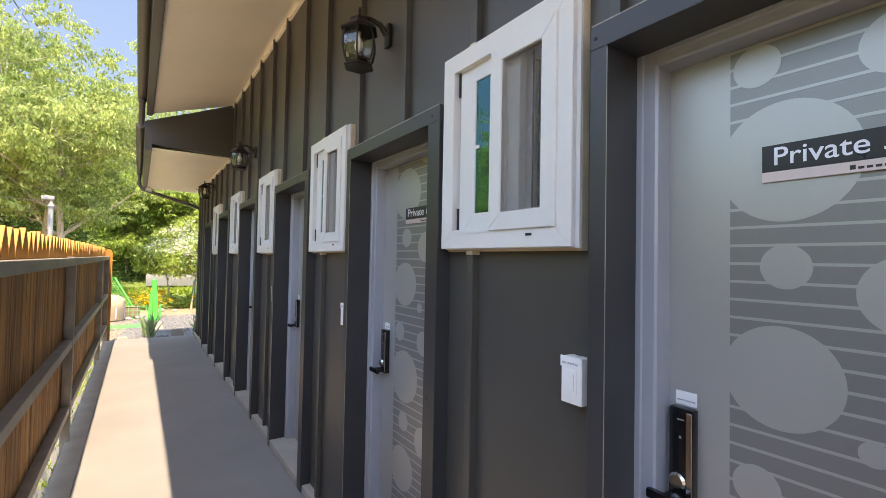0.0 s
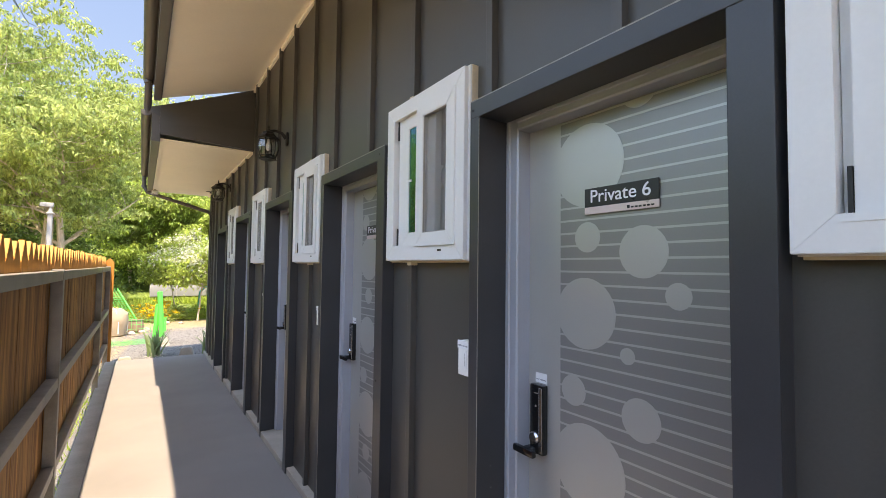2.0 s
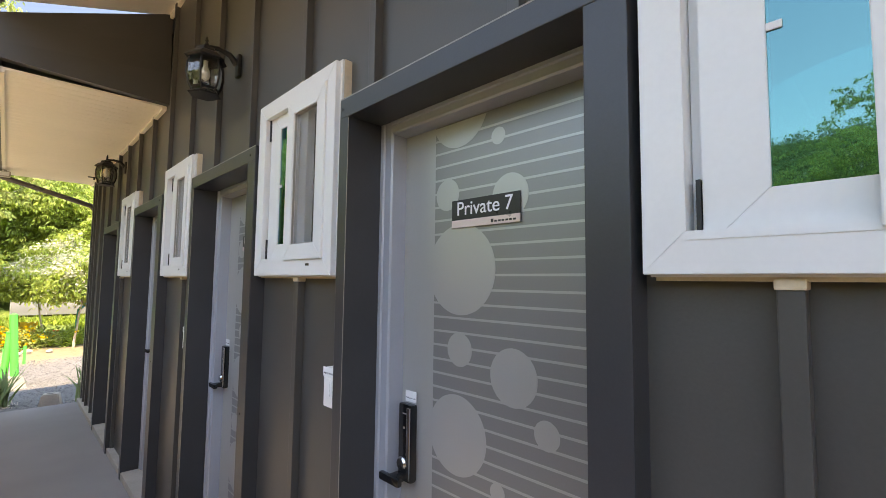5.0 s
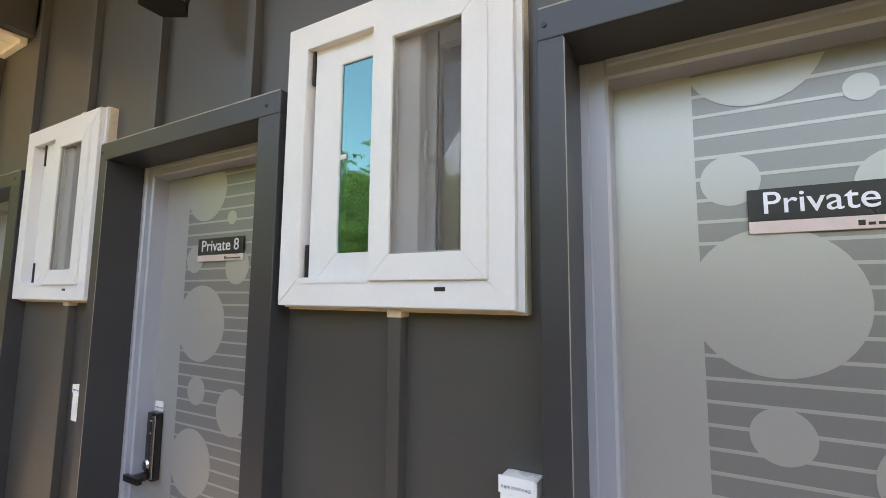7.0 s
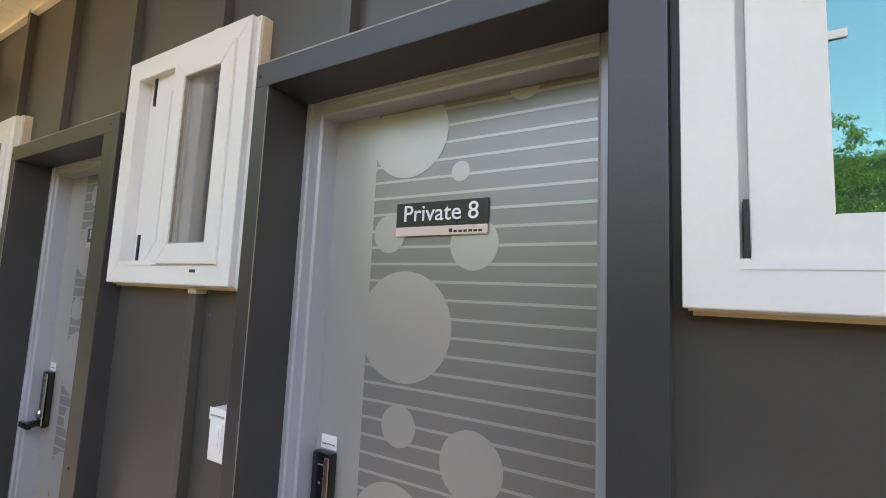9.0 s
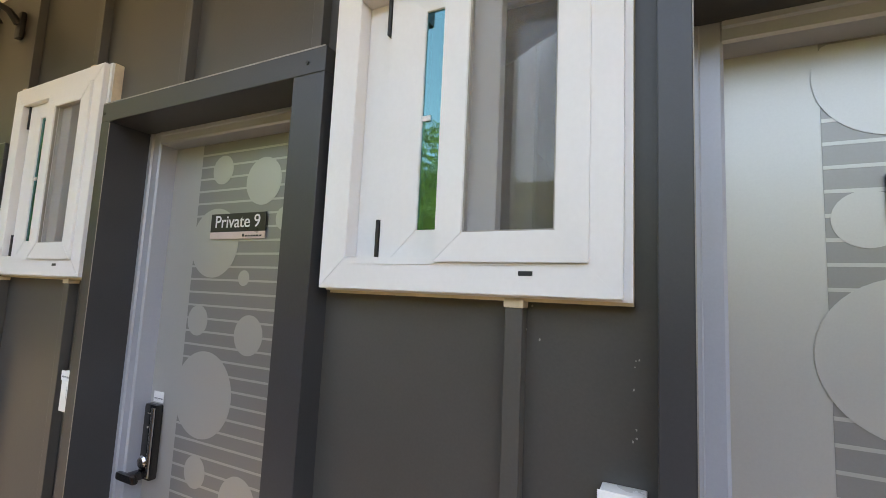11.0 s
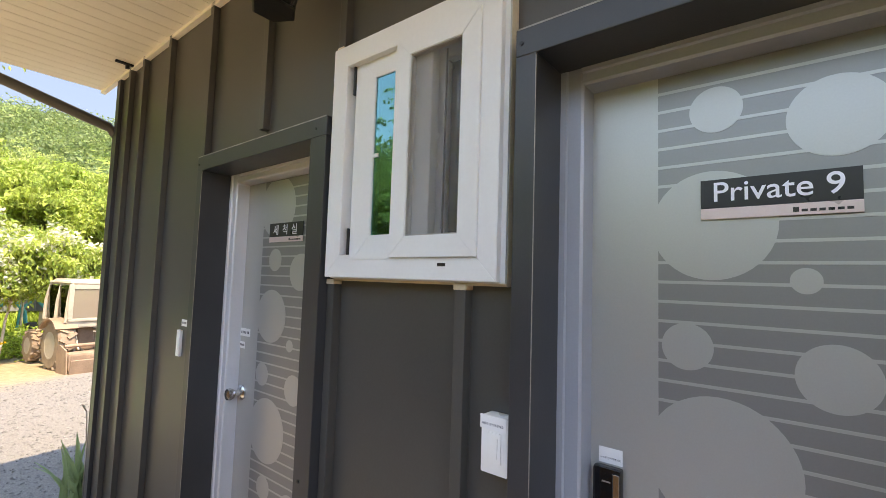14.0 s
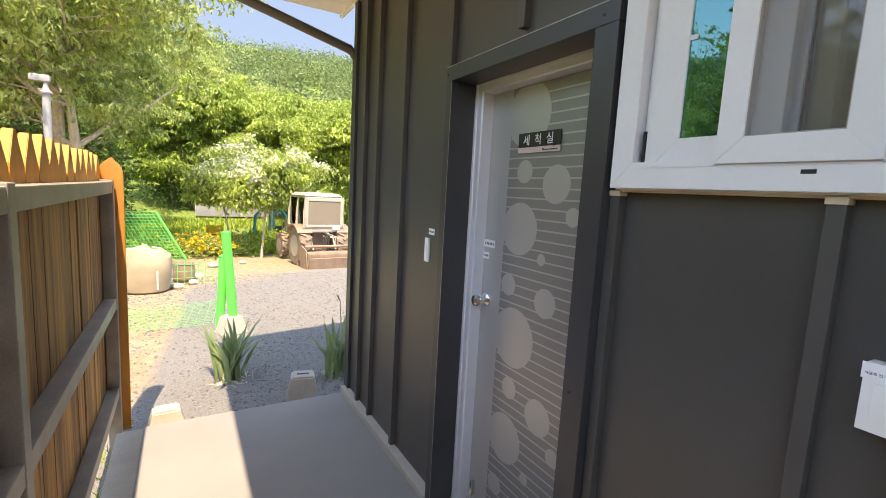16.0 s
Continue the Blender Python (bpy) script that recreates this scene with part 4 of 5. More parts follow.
# woods on the hillside, too many trees to count
rng = np.random.default_rng(21)
cs = []
for _ in range(5200):
    a = rng.uniform(radians(35), radians(225))
    r = 40 + 105 * rng.random() ** 0.8
    x, y = r * math.cos(a), 4 + r * math.sin(a)
    h = rng.uniform(1.2, 4.6)
    cs.append((x, y, ground_z(x, y) + h))
v, f = leaves(cs, (1.25, 1.25, 0.95), 64, 0.62, 0.42, rng, 0.3)
woods = new("hillside_woods", mesh_from("hillside_woods", v, f, M_HILLLEAF))
tagged(woods, "dense green woodland covering the hillside", "woods", kind="stuff")
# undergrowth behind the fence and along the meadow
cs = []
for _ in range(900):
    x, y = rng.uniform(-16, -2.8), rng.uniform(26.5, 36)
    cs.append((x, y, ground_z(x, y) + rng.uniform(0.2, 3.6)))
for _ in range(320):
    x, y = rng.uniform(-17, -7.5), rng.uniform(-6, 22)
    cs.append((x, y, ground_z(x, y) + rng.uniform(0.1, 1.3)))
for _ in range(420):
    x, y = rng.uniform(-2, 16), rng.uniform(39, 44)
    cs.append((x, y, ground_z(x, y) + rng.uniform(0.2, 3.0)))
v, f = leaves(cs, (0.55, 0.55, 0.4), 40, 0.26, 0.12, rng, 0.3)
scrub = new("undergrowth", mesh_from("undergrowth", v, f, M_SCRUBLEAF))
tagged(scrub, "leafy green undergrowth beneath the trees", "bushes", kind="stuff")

# meadow grass
n = 26000
gx, gy = rng.uniform(-9, 9, n), 19.5 + 16 * rng.random(n) ** 0.8
verts, faces = [], []
for x, y in zip(gx, gy):
    if noise.noise((x * 0.45, y * 0.45, 2.0)) + (y - 25.5) * 0.10 - (0.5 if 1.5 < x < 5 else 0.0) < 0.0:
        continue
    z = ground_z(x, y)
    a, h, w = rng.uniform(0, 6.28), rng.uniform(0.10, 0.34), rng.uniform(0.014, 0.034)
    dx, dy = math.cos(a), math.sin(a)
    i = len(verts)
    verts += [(x - dy * w, y + dx * w, z), (x + dy * w, y - dx * w, z), (x + dx * h * 0.5, y + dy * h * 0.5, z + h)]
    faces.append((i, i + 1, i + 2))
tagged(new("meadow_grass", mesh_from("meadow_grass", verts, faces, M_GRASS)), "loose green meadow grass and weeds", "grass", kind="stuff")

# weeds on the strip of soil behind the fence
verts, faces = [], []
for _ in range(1500):
    x, y = rng.uniform(-0.9, -0.48), rng.uniform(0, 10.6)
    a, h, w = rng.uniform(0, 6.28), rng.uniform(0.02, 0.10), rng.uniform(0.003, 0.008)
    i = len(verts)
    verts += [(x - w, y, -0.13), (x + w, y, -0.13), (x + math.cos(a) * h * 0.6, y + math.sin(a) * h * 0.6, -0.13 + h)]
    faces.append((i, i + 1, i + 2))
tagged(new("fence_weeds", mesh_from("fence_weeds", verts, faces, M_GRASS)), "low weeds along the foot of the fence", "grass", kind="stuff")

# loose gravel stones near the end of the walk
corners = [Vector(c).normalized() for c in ((1, 0, 0.1), (-1, 0.1, 0), (0, 1, 0.1), (0.1, -1, 0), (0, 0.1, 1), (0.1, 0, -1))]
tri = ((0, 2, 4), (2, 1, 4), (1, 3, 4), (3, 0, 4), (2, 0, 5), (1, 2, 5), (3, 1, 5), (0, 3, 5))
verts, faces = [], []
for _ in range(14000):
    y = 10.45 + 7.0 * rng.random() ** 1.6
    x = rng.uniform(-2.5, 3.6)
    if y < 10.75 and -0.5 < x < 1.1 and rng.random() < 0.5:
        continue
    s = rng.uniform(0.007, 0.018) * (1 + 0.3 * (y > 13))
    q = Euler(rng.uniform(0, 6.28, 3)).to_matrix()
    i, z = len(verts), ground_z(x, y)
    stretch = rng.uniform(0.6, 1.2, 3)
    for c in corners:
        w = q @ Vector((c.x * stretch[0], c.y * stretch[1], c.z * stretch[2]))
        verts.append((x + w.x * s, y + w.y * s, z + w.z * s * 0.6 + s * 0.2))
    faces += [(i + a, i + b, i + c) for a, b, c in tri]
tagged(new("gravel", mesh_from("gravel", verts, faces, M_STONE)), "loose grey gravel stones on the yard", "gravel", kind="stuff")


def rock(x, y, s, label):
    bm = bmesh.new()
    bmesh.ops.create_icosphere(bm, subdivisions=2, radius=s)
    for v in bm.verts:
        v.co *= 1 + 0.28 * noise.noise(v.co * (2.2 / s) + Vector((x, y, 0)))
        v.co.z *= 0.6
    ob = solid("rock", bm, M_CONCRETE, label, "rock", "loose rocks")
    ob.location = at(x, y, s * 0.42)
    return ob


for x, y, s in ((-0.15, 17.6, 0.20), (0.15, 17.2, 0.10), (0.05, 16.5, 0.09), (-0.2, 16.1, 0.10), (0.75, 19.6, 0.12), (1.2, 19.4, 0.09), (0.5, 18.9, 0.13)):
    rock(x, y, s, "pale weathered rock on the yard")


def paver(x, y, w, d, h, turn, label, hole=False):
    """A tapered concrete foot block."""
    e = thing("concrete_block", at(x, y), label, "block", "concrete blocks")
    e.rotation_euler = (0, 0, radians(turn))
    bm = bmesh.new()
    box(bm, -w / 2, -d / 2, -0.01, w / 2, d / 2, h)
    for v in bm.verts:
        if v.co.z > h / 2:
            v.co.x *= 0.66
            v.co.y *= 0.66
    bmesh.ops.bevel(bm, geom=list(bm.edges), offset=0.012, segments=2, affect="EDGES")
    part("body", bm, M_CONCRETE, e)
    if hole:
        part("slot", prism(bmesh.new(), [(-0.045, -0.012), (0.045, -0.012), (0.045, 0.012), (-0.045, 0.012)], "z", h - 0.004, h + 0.002), M_DARK, e, "dark slot")


paver(-0.21, 10.60, 0.24, 0.20, 0.15, 5, "low pale concrete block at the end of the walk")
paver(0.72, 10.62, 0.26, 0.24, 0.24, -12, "tapered concrete foot block with a slot", True)
paver(0.38, 12.80, 0.30, 0.26, 0.20, 20, "tapered concrete foot block holding green posts")


def iris(x, y, seed, count, size, label, stalk=False):
    r = random.Random(seed)
    e = thing("iris_plant", at(x, y), label, "plant", "sword-leaved plants")
    for i in range(count):
        a, h, out = r.uniform(0, 6.28), size * r.uniform(0.55, 1.1), r.uniform(0.1, 0.66)
        bx, by = r.gauss(0, 0.05), r.gauss(0, 0.05)
        bm, prev = bmesh.new(), None
        for s in range(7):
            f = s / 6
            w = 0.017 * size / 0.4 * (1 - f ** 2.2) * (0.6 + f) + 0.0012
            rr, zz = out * h * f ** 1.6, h * (f - 0.22 * out * f ** 3)
            c = Vector((bx + math.cos(a) * rr, by + math.sin(a) * rr, zz))
            side = Vector((-math.sin(a), math.cos(a), 0)) * w
            row = (bm.verts.new(c - side), bm.verts.new(c + Vector((math.cos(a), math.sin(a), 0)) * 0.004), bm.verts.new(c + side))
            if prev:
                bm.faces.new((prev[0], prev[1], row[1], row[0]))
                bm.faces.new((prev[1], prev[2], row[2], row[1]))
            prev = row
        part("blade", bm, M_IRIS, e)
    if stalk:
        part("flower_stalk", tube(bmesh.new(), [(0, -0.02, 0), (0.0, -0.05, 0.4), (-0.02, -0.06, 0.72), (-0.05, -0.07, 0.78)], [0.006, 0.005, 0.004, 0.008], 6), M_BARK, e, "dry brown flower stalk")
    v, f = leaves([(r.gauss(0, 0.1), r.gauss(0, 0.1), 0.02) for _ in range(12)], (0.05, 0.05, 0.008), 5, 0.08, 0.012, np.random.default_rng(seed), 0.1)
    lit = new("dead_leaves", mesh_from("dead_leaves", v, f, M_BARK))
    lit.parent = e


iris(0.24, 11.32, 4, 34, 0.54, "clump of sword-leaved iris in the gravel")
iris(1.14, 11.04, 9, 28, 0.54, "clump of sword-leaved iris against the wall corner", True)

for i, (bx, by, tx, ty, tz) in enumerate(((0.265, 12.86, 0.315, 12.95, 0.80), (0.41, 12.80, 0.34, 12.93, 1.08))):
    b, t = Vector((bx, by, 0.0)), Vector((tx, ty, tz))
    d = (t - b).normalized()
    e = thing("green_post", (bx, by, ground_z(bx, by) + 0.08), "bright green plastic fence post leaning in a concrete foot", "post", "green posts")
    part("tube", tube(bmesh.new(), [d * -0.2, d * (t - b).length * 0.5, d * (t - b).length], 0.052 if i else 0.047, 16), M_GREEN, e, smooth=True)
    part("cap", tube(bmesh.new(), [d * (t - b).length, d * ((t - b).length + 0.015), d * ((t - b).length + 0.03)], [0.055, 0.05, 0.02], 16), M_GREEN, e, smooth=True)


def mesh_panel(origin, u, v, w, h, step, label, wire=0.006):
    """A welded wire fence panel, w along u and h along v."""
    e = thing("wire_fence_panel", origin, label, "fence panel", "green wire panels")
    u, v = Vector(u).normalized(), Vector(v).normalized()
    bm = bmesh.new()
    i = 0.0
    while i <= w + 1e-6:
        tube(bm, [u * i, u * i + v * h], wire, 4)
        i += step
    i = 0.0
    while i <= h + 1e-6:
        tube(bm, [v * i, v * i + u * w], wire, 4)
        i += step
    tagged(part("wire_grid", bm, M_MESH, e), kind="stuff")
    for a, b in ((Vector(), v * h), (u * w, u * w + v * h)) if wire > 0.004 else ():
        part("edge_post", tube(bmesh.new(), [a, b], 0.028, 8), M_GREEN, e, smooth=True)
    return e


mesh_panel(at(-1.45, 19.6, 0.02), (1, 0.15, 0.0), (-0.55, 0.35, 1.0), 1.45, 1.45, 0.085, "bright green wire fence panel leaning at a slant")
mesh_panel(at(-1.0, 16.2, 0.02), (1, 0.32, -0.03), (0, 0.1, 1), 1.7, 0.42, 0.12, "low pale green wire panel standing on the soil")
mesh_panel(at(-0.9, 13.1, 0.03), (1, 0.05, 0), (0.1, 1, -0.065), 1.1, 2.4, 0.10, "thin green wire panel lying flat on the gravel", 0.0022)

# bulk sack
e = thing("bulk_sack", at(-0.65, 15.95), "full cream woven bulk sack standing on the soil", "sack")
bm = bmesh.new()
lathe(bm, [(0.27, 0.0), (0.34, 0.05), (0.37, 0.2), (0.385, 0.42), (0.36, 0.58), (0.24, 0.70), (0.07, 0.73), (0.04, 0.79)], (0, 0, 0), 26)
for q in bm.verts:
    q.co *= 1 + 0.10 * noise.noise(q.co * 3.1) + 0.04 * noise.noise(q.co * 9.0)
part("body", bm, M_SACK, e, smooth=True)
for a in (0.3, 2.2, 3.6, 5.2):
    part("strap", tube(bmesh.new(), [(0.385 * math.cos(a), 0.385 * math.sin(a), 0.1), (0.39 * math.cos(a), 0.39 * math.sin(a), 0.38), (0.22 * math.cos(a), 0.22 * math.sin(a), 0.73), (0.1 * math.cos(a), 0.1 * math.sin(a), 0.75)], 0.012, 5), M_PAPER, e, "pale strap")
e = thing("clay_pot", at(-0.12, 16.9), "brown earthenware tub beside the sack", "pot")
part("body", lathe(bmesh.new(), [(0.14, 0), (0.2, 0.06), (0.22, 0.22), (0.19, 0.34), (0.21, 0.36), (0.18, 0.36), (0.15, 0.30)], (0, 0, 0), 18), M_DUST, e, smooth=True)


def crate(x, y, mat, label, turn, z=0.0):
    e = thing("plastic_crate", at(x, y, z), label, "crate", "plastic crates")
    e.rotation_euler = (0, 0, radians(turn))
    part("base", boxed(-0.25, -0.18, 0, 0.25, 0.18, 0.02), mat, e)
    for a, b in ((-0.18, -0.165), (0.165, 0.18)):
        for s in range(4):
            part("slat", boxed(-0.25, a, 0.03 + s * 0.07, 0.25, b, 0.08 + s * 0.07), mat, e)
    for a, b in ((-0.25, -0.235), (0.235, 0.25)):
        part("end_panel", boxed(a, -0.164, 0.02, b, 0.164, 0.31), mat, e)


crate(0.9, 25.6, M_YELLOW, "yellow plastic crate on the meadow", 10, 0.32)
crate(0.55, 25.7, M_TEAL, "teal plastic crate on the meadow", 30, 0.0)
crate(0.9, 25.6, M_ORANGE, "orange plastic crate under a yellow one", 10)
crate(1.5, 25.2, M_ORANGE, "orange plastic crate on the meadow", -15)

# flowering bush
e = thing("flower_bush", at(0.45, 21.6), "low bush dotted with yellow flowers", "bush")
rng = np.random.default_rng(31)
cs = [(rng.normal(0, 0.55), rng.normal(0, 0.5), abs(rng.normal(0.25, 0.16))) for _ in range(120)]
v, f = leaves(cs, (0.12, 0.12, 0.08), 26, 0.12, 0.05, rng, 0.0)
o = new("foliage", mesh_from("foliage", v, f, M_TREELEAF))
o.parent = e
cs = [(rng.normal(-0.1, 0.4), rng.normal(-0.3, 0.35), abs(rng.normal(0.45, 0.14))) for _ in range(110)]
v, f = leaves(cs, (0.02, 0.02, 0.02), 6, 0.07, 0.06, rng, 0.0)
o = new("bloom", mesh_from("bloom", v, f, M_PETAL))
o.parent = e
tagged(o, kind="stuff")
for x, y, s in ((1.6, 21.9, 0.9), (2.3, 22.6, 0.8), (-0.9, 21.5, 1.0), (3.4, 24.6, 0.9)):
    cs = [(rng.normal(0, 0.5 * s), rng.normal(0, 0.4), abs(rng.normal(0.16, 0.14))) for _ in range(80)]
    v, f = leaves(cs, (0.12, 0.12, 0.08), 20, 0.13, 0.045, rng, -0.2)
    b = thing("weed_clump", at(x, y), "clump of leafy green weeds on the soil", "bush", "weed clumps")
    o = new("foliage", mesh_from("foliage", v, f, M_GRASS))
    o.parent = b


# ---- tractor ----
def wheel(parent, x, y, r, w, lugs):
    t = part("wheel", lathe_x(r * 0.58, r, w, x, y), M_TYRE, parent, "dusty lugged tyre", smooth=True)
    part("rim", rim_x(r * 0.56, w, x, y, r), M_CAB, t, "dusty pale rim", smooth=True)
    for i in range(lugs):
        a = 2 * math.pi * i / lugs
        for s in (-1, 1):
            aa = a + (math.pi / lugs if s > 0 else 0)
            bm = bmesh.new()
            box(bm, -w * 0.30, -0.028, -0.03, w * 0.30, 0.028, 0.03, turn=Euler((0, 0, s * 0.55)).to_matrix())
            bm.transform(Matrix.Translation((x + s * w * 0.22, y, r)) @ Matrix.Rotation(aa, 4, "X") @ Matrix.Translation((0, 0, r)))
            part("lug", bm, M_TYRE, t)


def lathe_x(r0, r1, w, x, y):
    bm = bmesh.new()
    prof = [(r0, -w / 2), (r1 * 0.9, -w / 2), (r1 * 0.985, -w * 0.36), (r1, 0), (r1 * 0.985, w * 0.36), (r1 * 0.9, w / 2), (r0, w / 2)]
    lathe(bm, prof, (0, 0, 0), 28)
    bm.transform(Matrix.Translation((x, y, r1)) @ Matrix.Rotation(math.pi / 2, 4, "Y"))
    return bm


def rim_x(r, w, x, y, height):
    bm = bmesh.new()
    lathe(bm, [(r, -w * 0.51), (r * 0.86, -w * 0.52), (r * 0.8, -w * 0.40), (r * 0.3, -w * 0.36), (r * 0.3, w * 0.36), (r * 0.8, w * 0.40), (r * 0.86, w * 0.52), (r, w * 0.51)], (0, 0, 0), 24)
    bm.transform(Matrix.Translation((x, y, height)) @ Matrix.Rotation(math.pi / 2, 4, "Y"))
    return bm


tr = thing("tractor", at(3.0, 19.0), "dusty cream cab tractor with a rotary tiller behind", "tractor")
tr.rotation_euler = (0, 0, radians(7))
for x in (-0.50, 0.50):
    wheel(tr, x, 0.0, 0.50, 0.30, 14)
for x in (-0.46, 0.46):
    wheel(tr, x, 1.55, 0.33, 0.20, 12)
part("body", boxed(-0.24, -0.15, 0.36, 0.24, 1.2, 0.85, bevel=0.04), M_DUST, tr)
bonnet = part("bonnet", boxed(-0.27, 0.95, 0.62, 0.27, 2.05, 1.08, bevel=0.07), M_CAB, tr, "dusty cream bonnet", smooth=True)
part("axle", boxed(-0.42, 1.50, 0.28, 0.42, 1.60, 0.38, bevel=0.02), M_DARK, tr)
cab = part("cab", boxed(-0.52, -0.34, 0.86, 0.52, 0.86, 1.0, bevel=0.03), M_CAB, tr)
for x0, y0, x1, y1 in ((-0.52, -0.32, -0.46, -0.36), (0.52, -0.32, 0.46, -0.36), (-0.52, 0.84, -0.46, 0.80), (0.52, 0.84, 0.46, 0.80), (-0.52, 0.22, -0.47, 0.22), (0.52, 0.22, 0.47, 0.22)):
    part("pillar", tube(bmesh.new(), [(x0, y0, 0.98), (x0 * 0.96, y0 + 0.02, 1.4), (x0 * 0.87, y0 * 0.9 + 0.03, 1.76)], 0.034, 8), M_CAB, cab, smooth=True)
bm = bmesh.new()
box(bm, -0.52, -0.40, 1.74, 0.52, 0.88, 1.86)
for q in bm.verts:
    if q.co.z > 1.8:
        q.co.x *= 0.86
        q.co.y = 0.24 + (q.co.y - 0.24) * 0.88
bmesh.ops.bevel(bm, geom=list(bm.edges), offset=0.05, segments=3, affect="EDGES")
part("cab_roof", bm, M_CAB, cab, "rounded cream roof", smooth=True)
part("rear_surround", boxed(-0.50, -0.37, 0.99, 0.50, -0.33, 1.06, bevel=0.02), M_CAB, cab)
for x in (-0.47, 0.47):
    part("rear_surround", boxed(x - 0.045, -0.372, 1.04, x + 0.045, -0.332, 1.76, bevel=0.012), M_CAB, cab)
part("rear_surround", boxed(-0.43, -0.371, 1.66, 0.43, -0.333, 1.76, bevel=0.012), M_CAB, cab)
part("rear_window", boxed(-0.43, -0.355, 1.06, 0.43, -0.350, 1.72), M_CABDUST, cab, "dust-filmed rear window")
for x in (-0.485, 0.485):
    part("side_window", boxed(x - 0.003, -0.30, 1.0, x + 0.003, 0.80, 1.72), G_CAB, cab)
part("seat", boxed(-0.2, 0.0, 0.95, 0.2, 0.4, 1.1, bevel=0.04), M_DARK, cab)
part("seat_back", boxed(-0.2, -0.08, 1.05, 0.2, 0.02, 1.45, bevel=0.04), M_DARK, cab)
for x in (-0.52, 0.52):
    bm = bmesh.new()
    pts = [(0.56 * math.cos(a), 0.5 + 0.56 * math.sin(a)) for a in [radians(35 + 13 * i) for i in range(9)]]
    prism(bm, pts + [(u * 0.94, 0.5 + (v - 0.5) * 0.94) for u, v in pts[::-1]], "x", x - 0.19, x + 0.19)
    part("fender", bm, M_DUST, tr, smooth=True)
tiller = part("tiller", boxed(-0.66, -1.02, 0.08, 0.66, -0.66, 0.44, bevel=0.05), M_DUST, tr, "broad dusty pink rotary tiller")
for x in (-0.68, 0.68):
    part("side_plate", prism(bmesh.new(), [(-1.05, 0.02), (-0.55, 0.02), (-0.52, 0.4), (-0.62, 0.58), (-0.95, 0.5)], "x", x - 0.012, x + 0.012), M_DUST, tiller)
part("top_bar", tube(bmesh.new(), [(-0.66, -0.78, 0.56), (0.66, -0.78, 0.56)], 0.035, 10), M_DUST, tiller, smooth=True)
part("rear_flap", boxed(-0.65, -1.09, 0.03, 0.65, -1.06, 0.32, bevel=0.006, turn=Euler((0.2, 0, 0)).to_matrix()), M_DUST, tiller)
part("mast", tube(bmesh.new(), [(0, -0.6, 0.4), (0.0, -0.65, 0.8), (0, -0.2, 0.86)], 0.03, 8), M_DARK, tiller)
for x in (-0.3, 0.3):
    part("link_arm", tube(bmesh.new(), [(x * 0.6, -0.1, 0.42), (x, -0.72, 0.40)], 0.026, 8), M_DARK, tr)
    part("lift_rod", tube(bmesh.new(), [(x, -0.1, 0.86), (x, -0.42, 0.42)], 0.02, 8), M_CAB, tr)
for i in range(3):
    part("hose", tube(bmesh.new(), [(0.02 + 0.08 * i, -0.25, 0.62), (-0.06 + 0.05 * i, -0.42, 0.78 + 0.04 * i), (0.16 + 0.07 * i, -0.52, 0.74), (0.22 + 0.05 * i, -0.5, 0.5)], 0.014, 7), M_CAB, tr, "pale hydraulic hose", smooth=True)
part("number_plate", boxed(0.22, -0.374, 0.93, 0.42, -0.371, 1.03), M_PAPER, tr, "small white plate")

# teal farm machine and a pale greenhouse behind
fm = thing("farm_implement", at(4.2, 27.6), "teal farm implement with arms and black hoses", "machine")
part("frame", boxed(-0.9, -0.25, 0.25, 0.9, 0.25, 0.42, bevel=0.03), M_DARK, fm)
part("deck", boxed(-0.5, -0.3, 0.42, 0.7, 0.3, 0.62, bevel=0.05), M_DUST, fm)
for x in (-1.2, -0.6, 0.1):
    part("arm", tube(bmesh.new(), [(x - 0.5, 0, 0.1), (x - 0.45, 0, 0.9), (x - 0.1, 0, 1.25), (x + 0.25, 0, 0.8), (x + 0.3, 0, 0.4)], 0.06, 8), M_TEAL, fm, "teal painted arm", smooth=True)
for i in range(4):
    part("hose", tube(bmesh.new(), [(-0.1 + 0.2 * i, -0.1, 0.6), (0.1 + 0.2 * i, -0.15, 1.15 + 0.05 * i), (0.4 + 0.2 * i, -0.1, 1.0), (0.5 + 0.15 * i, 0, 0.5)], 0.03, 7), M_DARK, fm, smooth=True)
for x in (-0.7, 0.7):
    part("skid", boxed(x - 0.06, -0.3, 0, x + 0.06, 0.3, 0.26, bevel=0.02), M_DARK, fm)
gh = thing("greenhouse", at(4.5, 38.0), "low pale greenhouse tunnel across the meadow", "greenhouse")
bm = bmesh.new()
prism(bm, [(-0.05 + 1.3 * math.cos(a), 1.5 * math.sin(a)) for a in [math.pi * i / 12 for i in range(13)]], "x", -4.0, 5.0)
part("cover", bm, M_SHED, gh, smooth=True)
for i in range(7):
    part("hoop", tube(bmesh.new(), [(-4.0 + 1.5 * i, -0.05 + 1.33 * math.cos(a), 1.53 * math.sin(a)) for a in [math.pi * j / 10 for j in range(11)]], 0.02, 5), M_POLE, gh)

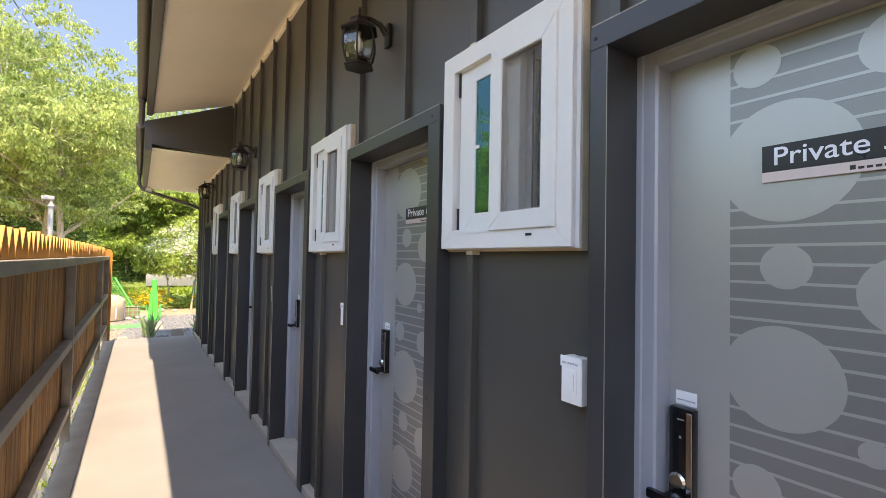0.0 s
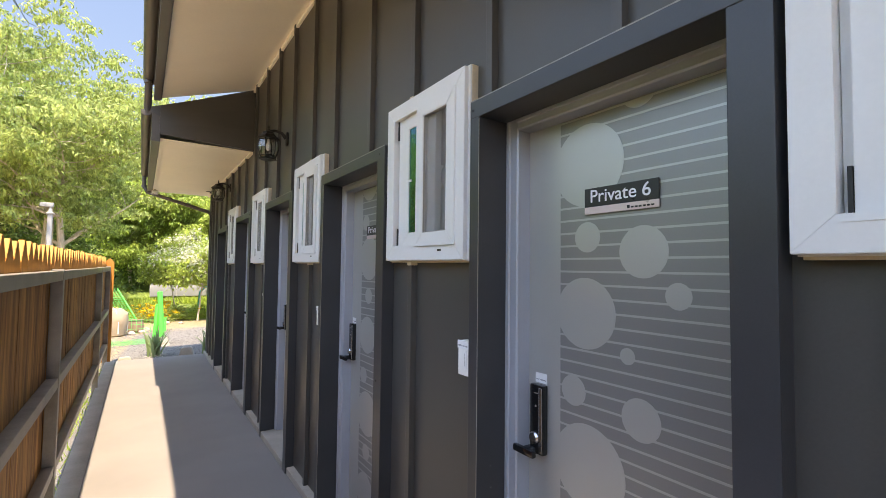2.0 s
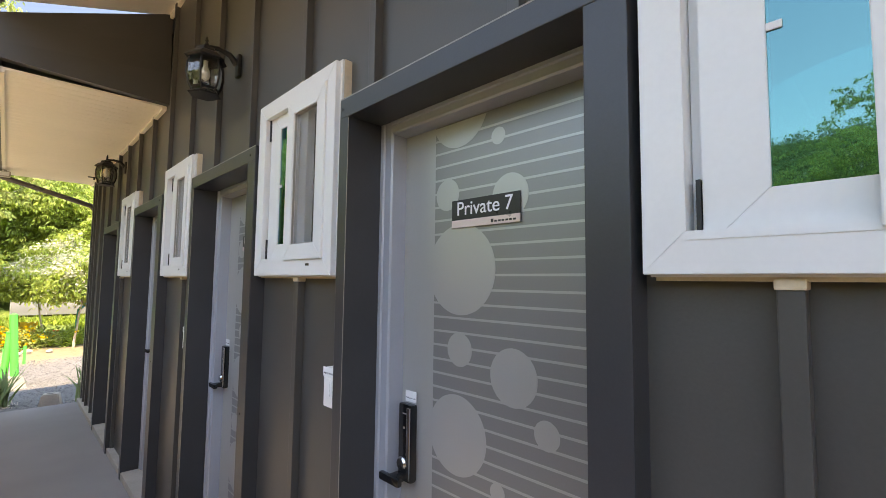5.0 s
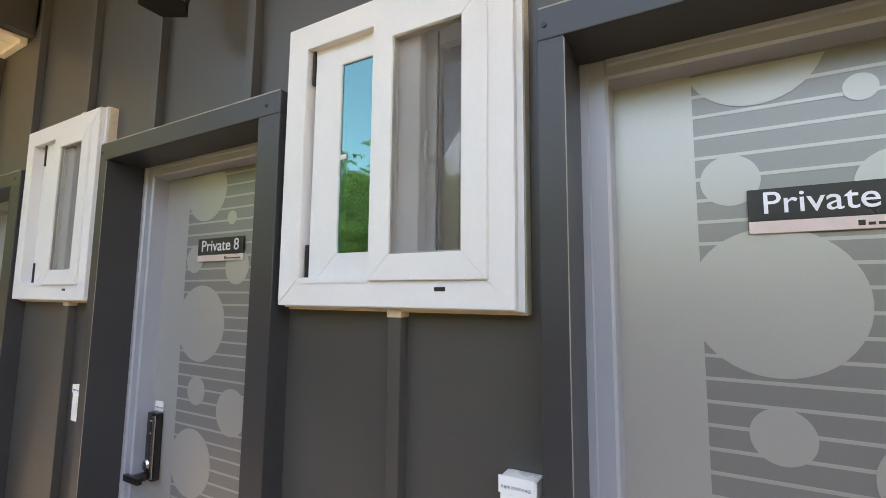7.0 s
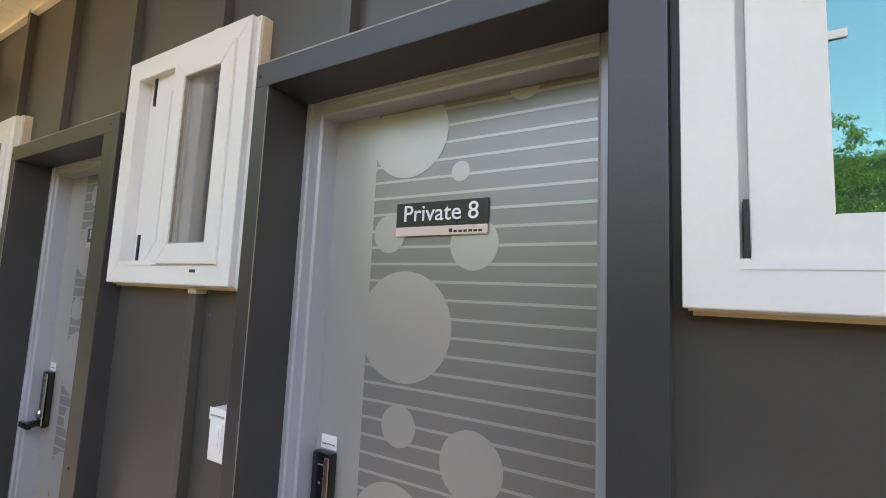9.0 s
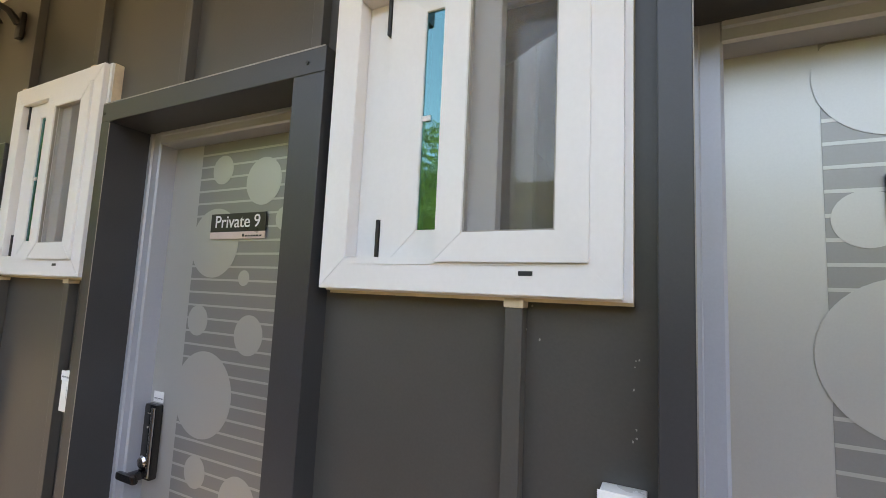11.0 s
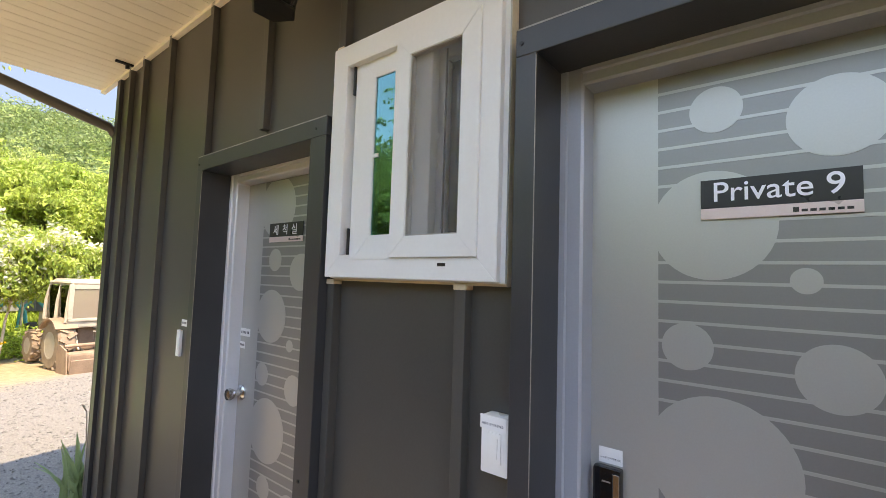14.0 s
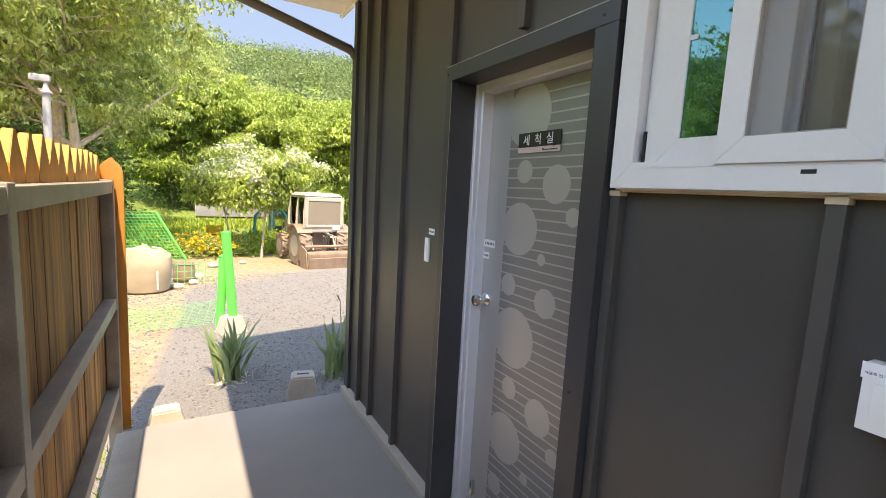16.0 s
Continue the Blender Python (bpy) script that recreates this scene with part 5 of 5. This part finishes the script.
# slim lamp post and service cables
lp = thing("street_lamp", at(-2.32, 18.6), "slim pale post with a small lamp head", "street lamp")
part("pole", tube(bmesh.new(), [(0, 0, -0.1), (0, 0, 2.0), (0, 0, 3.5)], [0.075, 0.07, 0.065], 12), M_POLE, lp, smooth=True)
part("collar", lathe(bmesh.new(), [(0.1, 3.48), (0.11, 3.51), (0.06, 3.55), (0.035, 3.65), (0.035, 3.71)], (0, 0, 0), 12), M_POLE, lp, smooth=True)
part("lamp_head", boxed(-0.24, -0.07, 3.70, 0.08, 0.07, 3.83, bevel=0.035), M_POLE, lp, smooth=True)
for i in (0, 1):
    e = thing("service_cable", (0, 0, 0), "thin black overhead cable", "cable", "overhead cables")
    part("cable", tube(bmesh.new(), [(0.05, -3.5, 3.58 + 0.0 * i), (-1.2 - 0.1 * i, 4.0, 4.6 + 0.2 * i), (-2.7 - 0.25 * i, 13.7, 7.6 + 0.3 * i), (-4.3 - 0.3 * i, 26.0, 11.6 + 0.5 * i), (-6 - 0.3 * i, 40.0, 17.0 + 0.5 * i)], 0.012, 5), M_WIRE, e)


# clear sky behind the hill
def sky_sheet():
    m = bpy.data.materials.new("clear_blue_sky")
    m.use_nodes = True
    n, l = m.node_tree.nodes, m.node_tree.links
    n.remove(n["Principled BSDF"])
    em, tc, sp, rg, rp = (n.new(k) for k in ("ShaderNodeEmission", "ShaderNodeTexCoord", "ShaderNodeSeparateXYZ", "ShaderNodeMapRange", "ShaderNodeValToRGB"))
    l.new(tc.outputs["Object"], sp.inputs[0])
    l.new(sp.outputs["Z"], rg.inputs[0])
    rg.inputs[1].default_value, rg.inputs[2].default_value = 60.0, 300.0
    rp.color_ramp.elements[0].color, rp.color_ramp.elements[1].color = (0.092, 0.142, 0.235, 1), (0.045, 0.085, 0.19, 1)
    l.new(rg.outputs[0], rp.inputs[0])
    l.new(rp.outputs[0], em.inputs[0])
    l.new(em.outputs[0], n["Material Output"].inputs["Surface"])
    return m


bm = bmesh.new()
grid = []
for j in range(13):
    el = radians(4 + 4.0 * j)
    grid.append([bm.verts.new((420 * math.cos(el) * math.sin(az), 4 + 420 * math.cos(el) * math.cos(az), 420 * math.sin(el))) for az in [radians(-40 + 5 * i) for i in range(16)]])
for p, q in zip(grid, grid[1:]):
    for i in range(15):
        bm.faces.new((p[i], p[i + 1], q[i + 1], q[i]))
backdrop = solid("backdrop", bm, sky_sheet(), "clear pale blue sky beyond the hill", "sky", kind="structure", smooth=True)
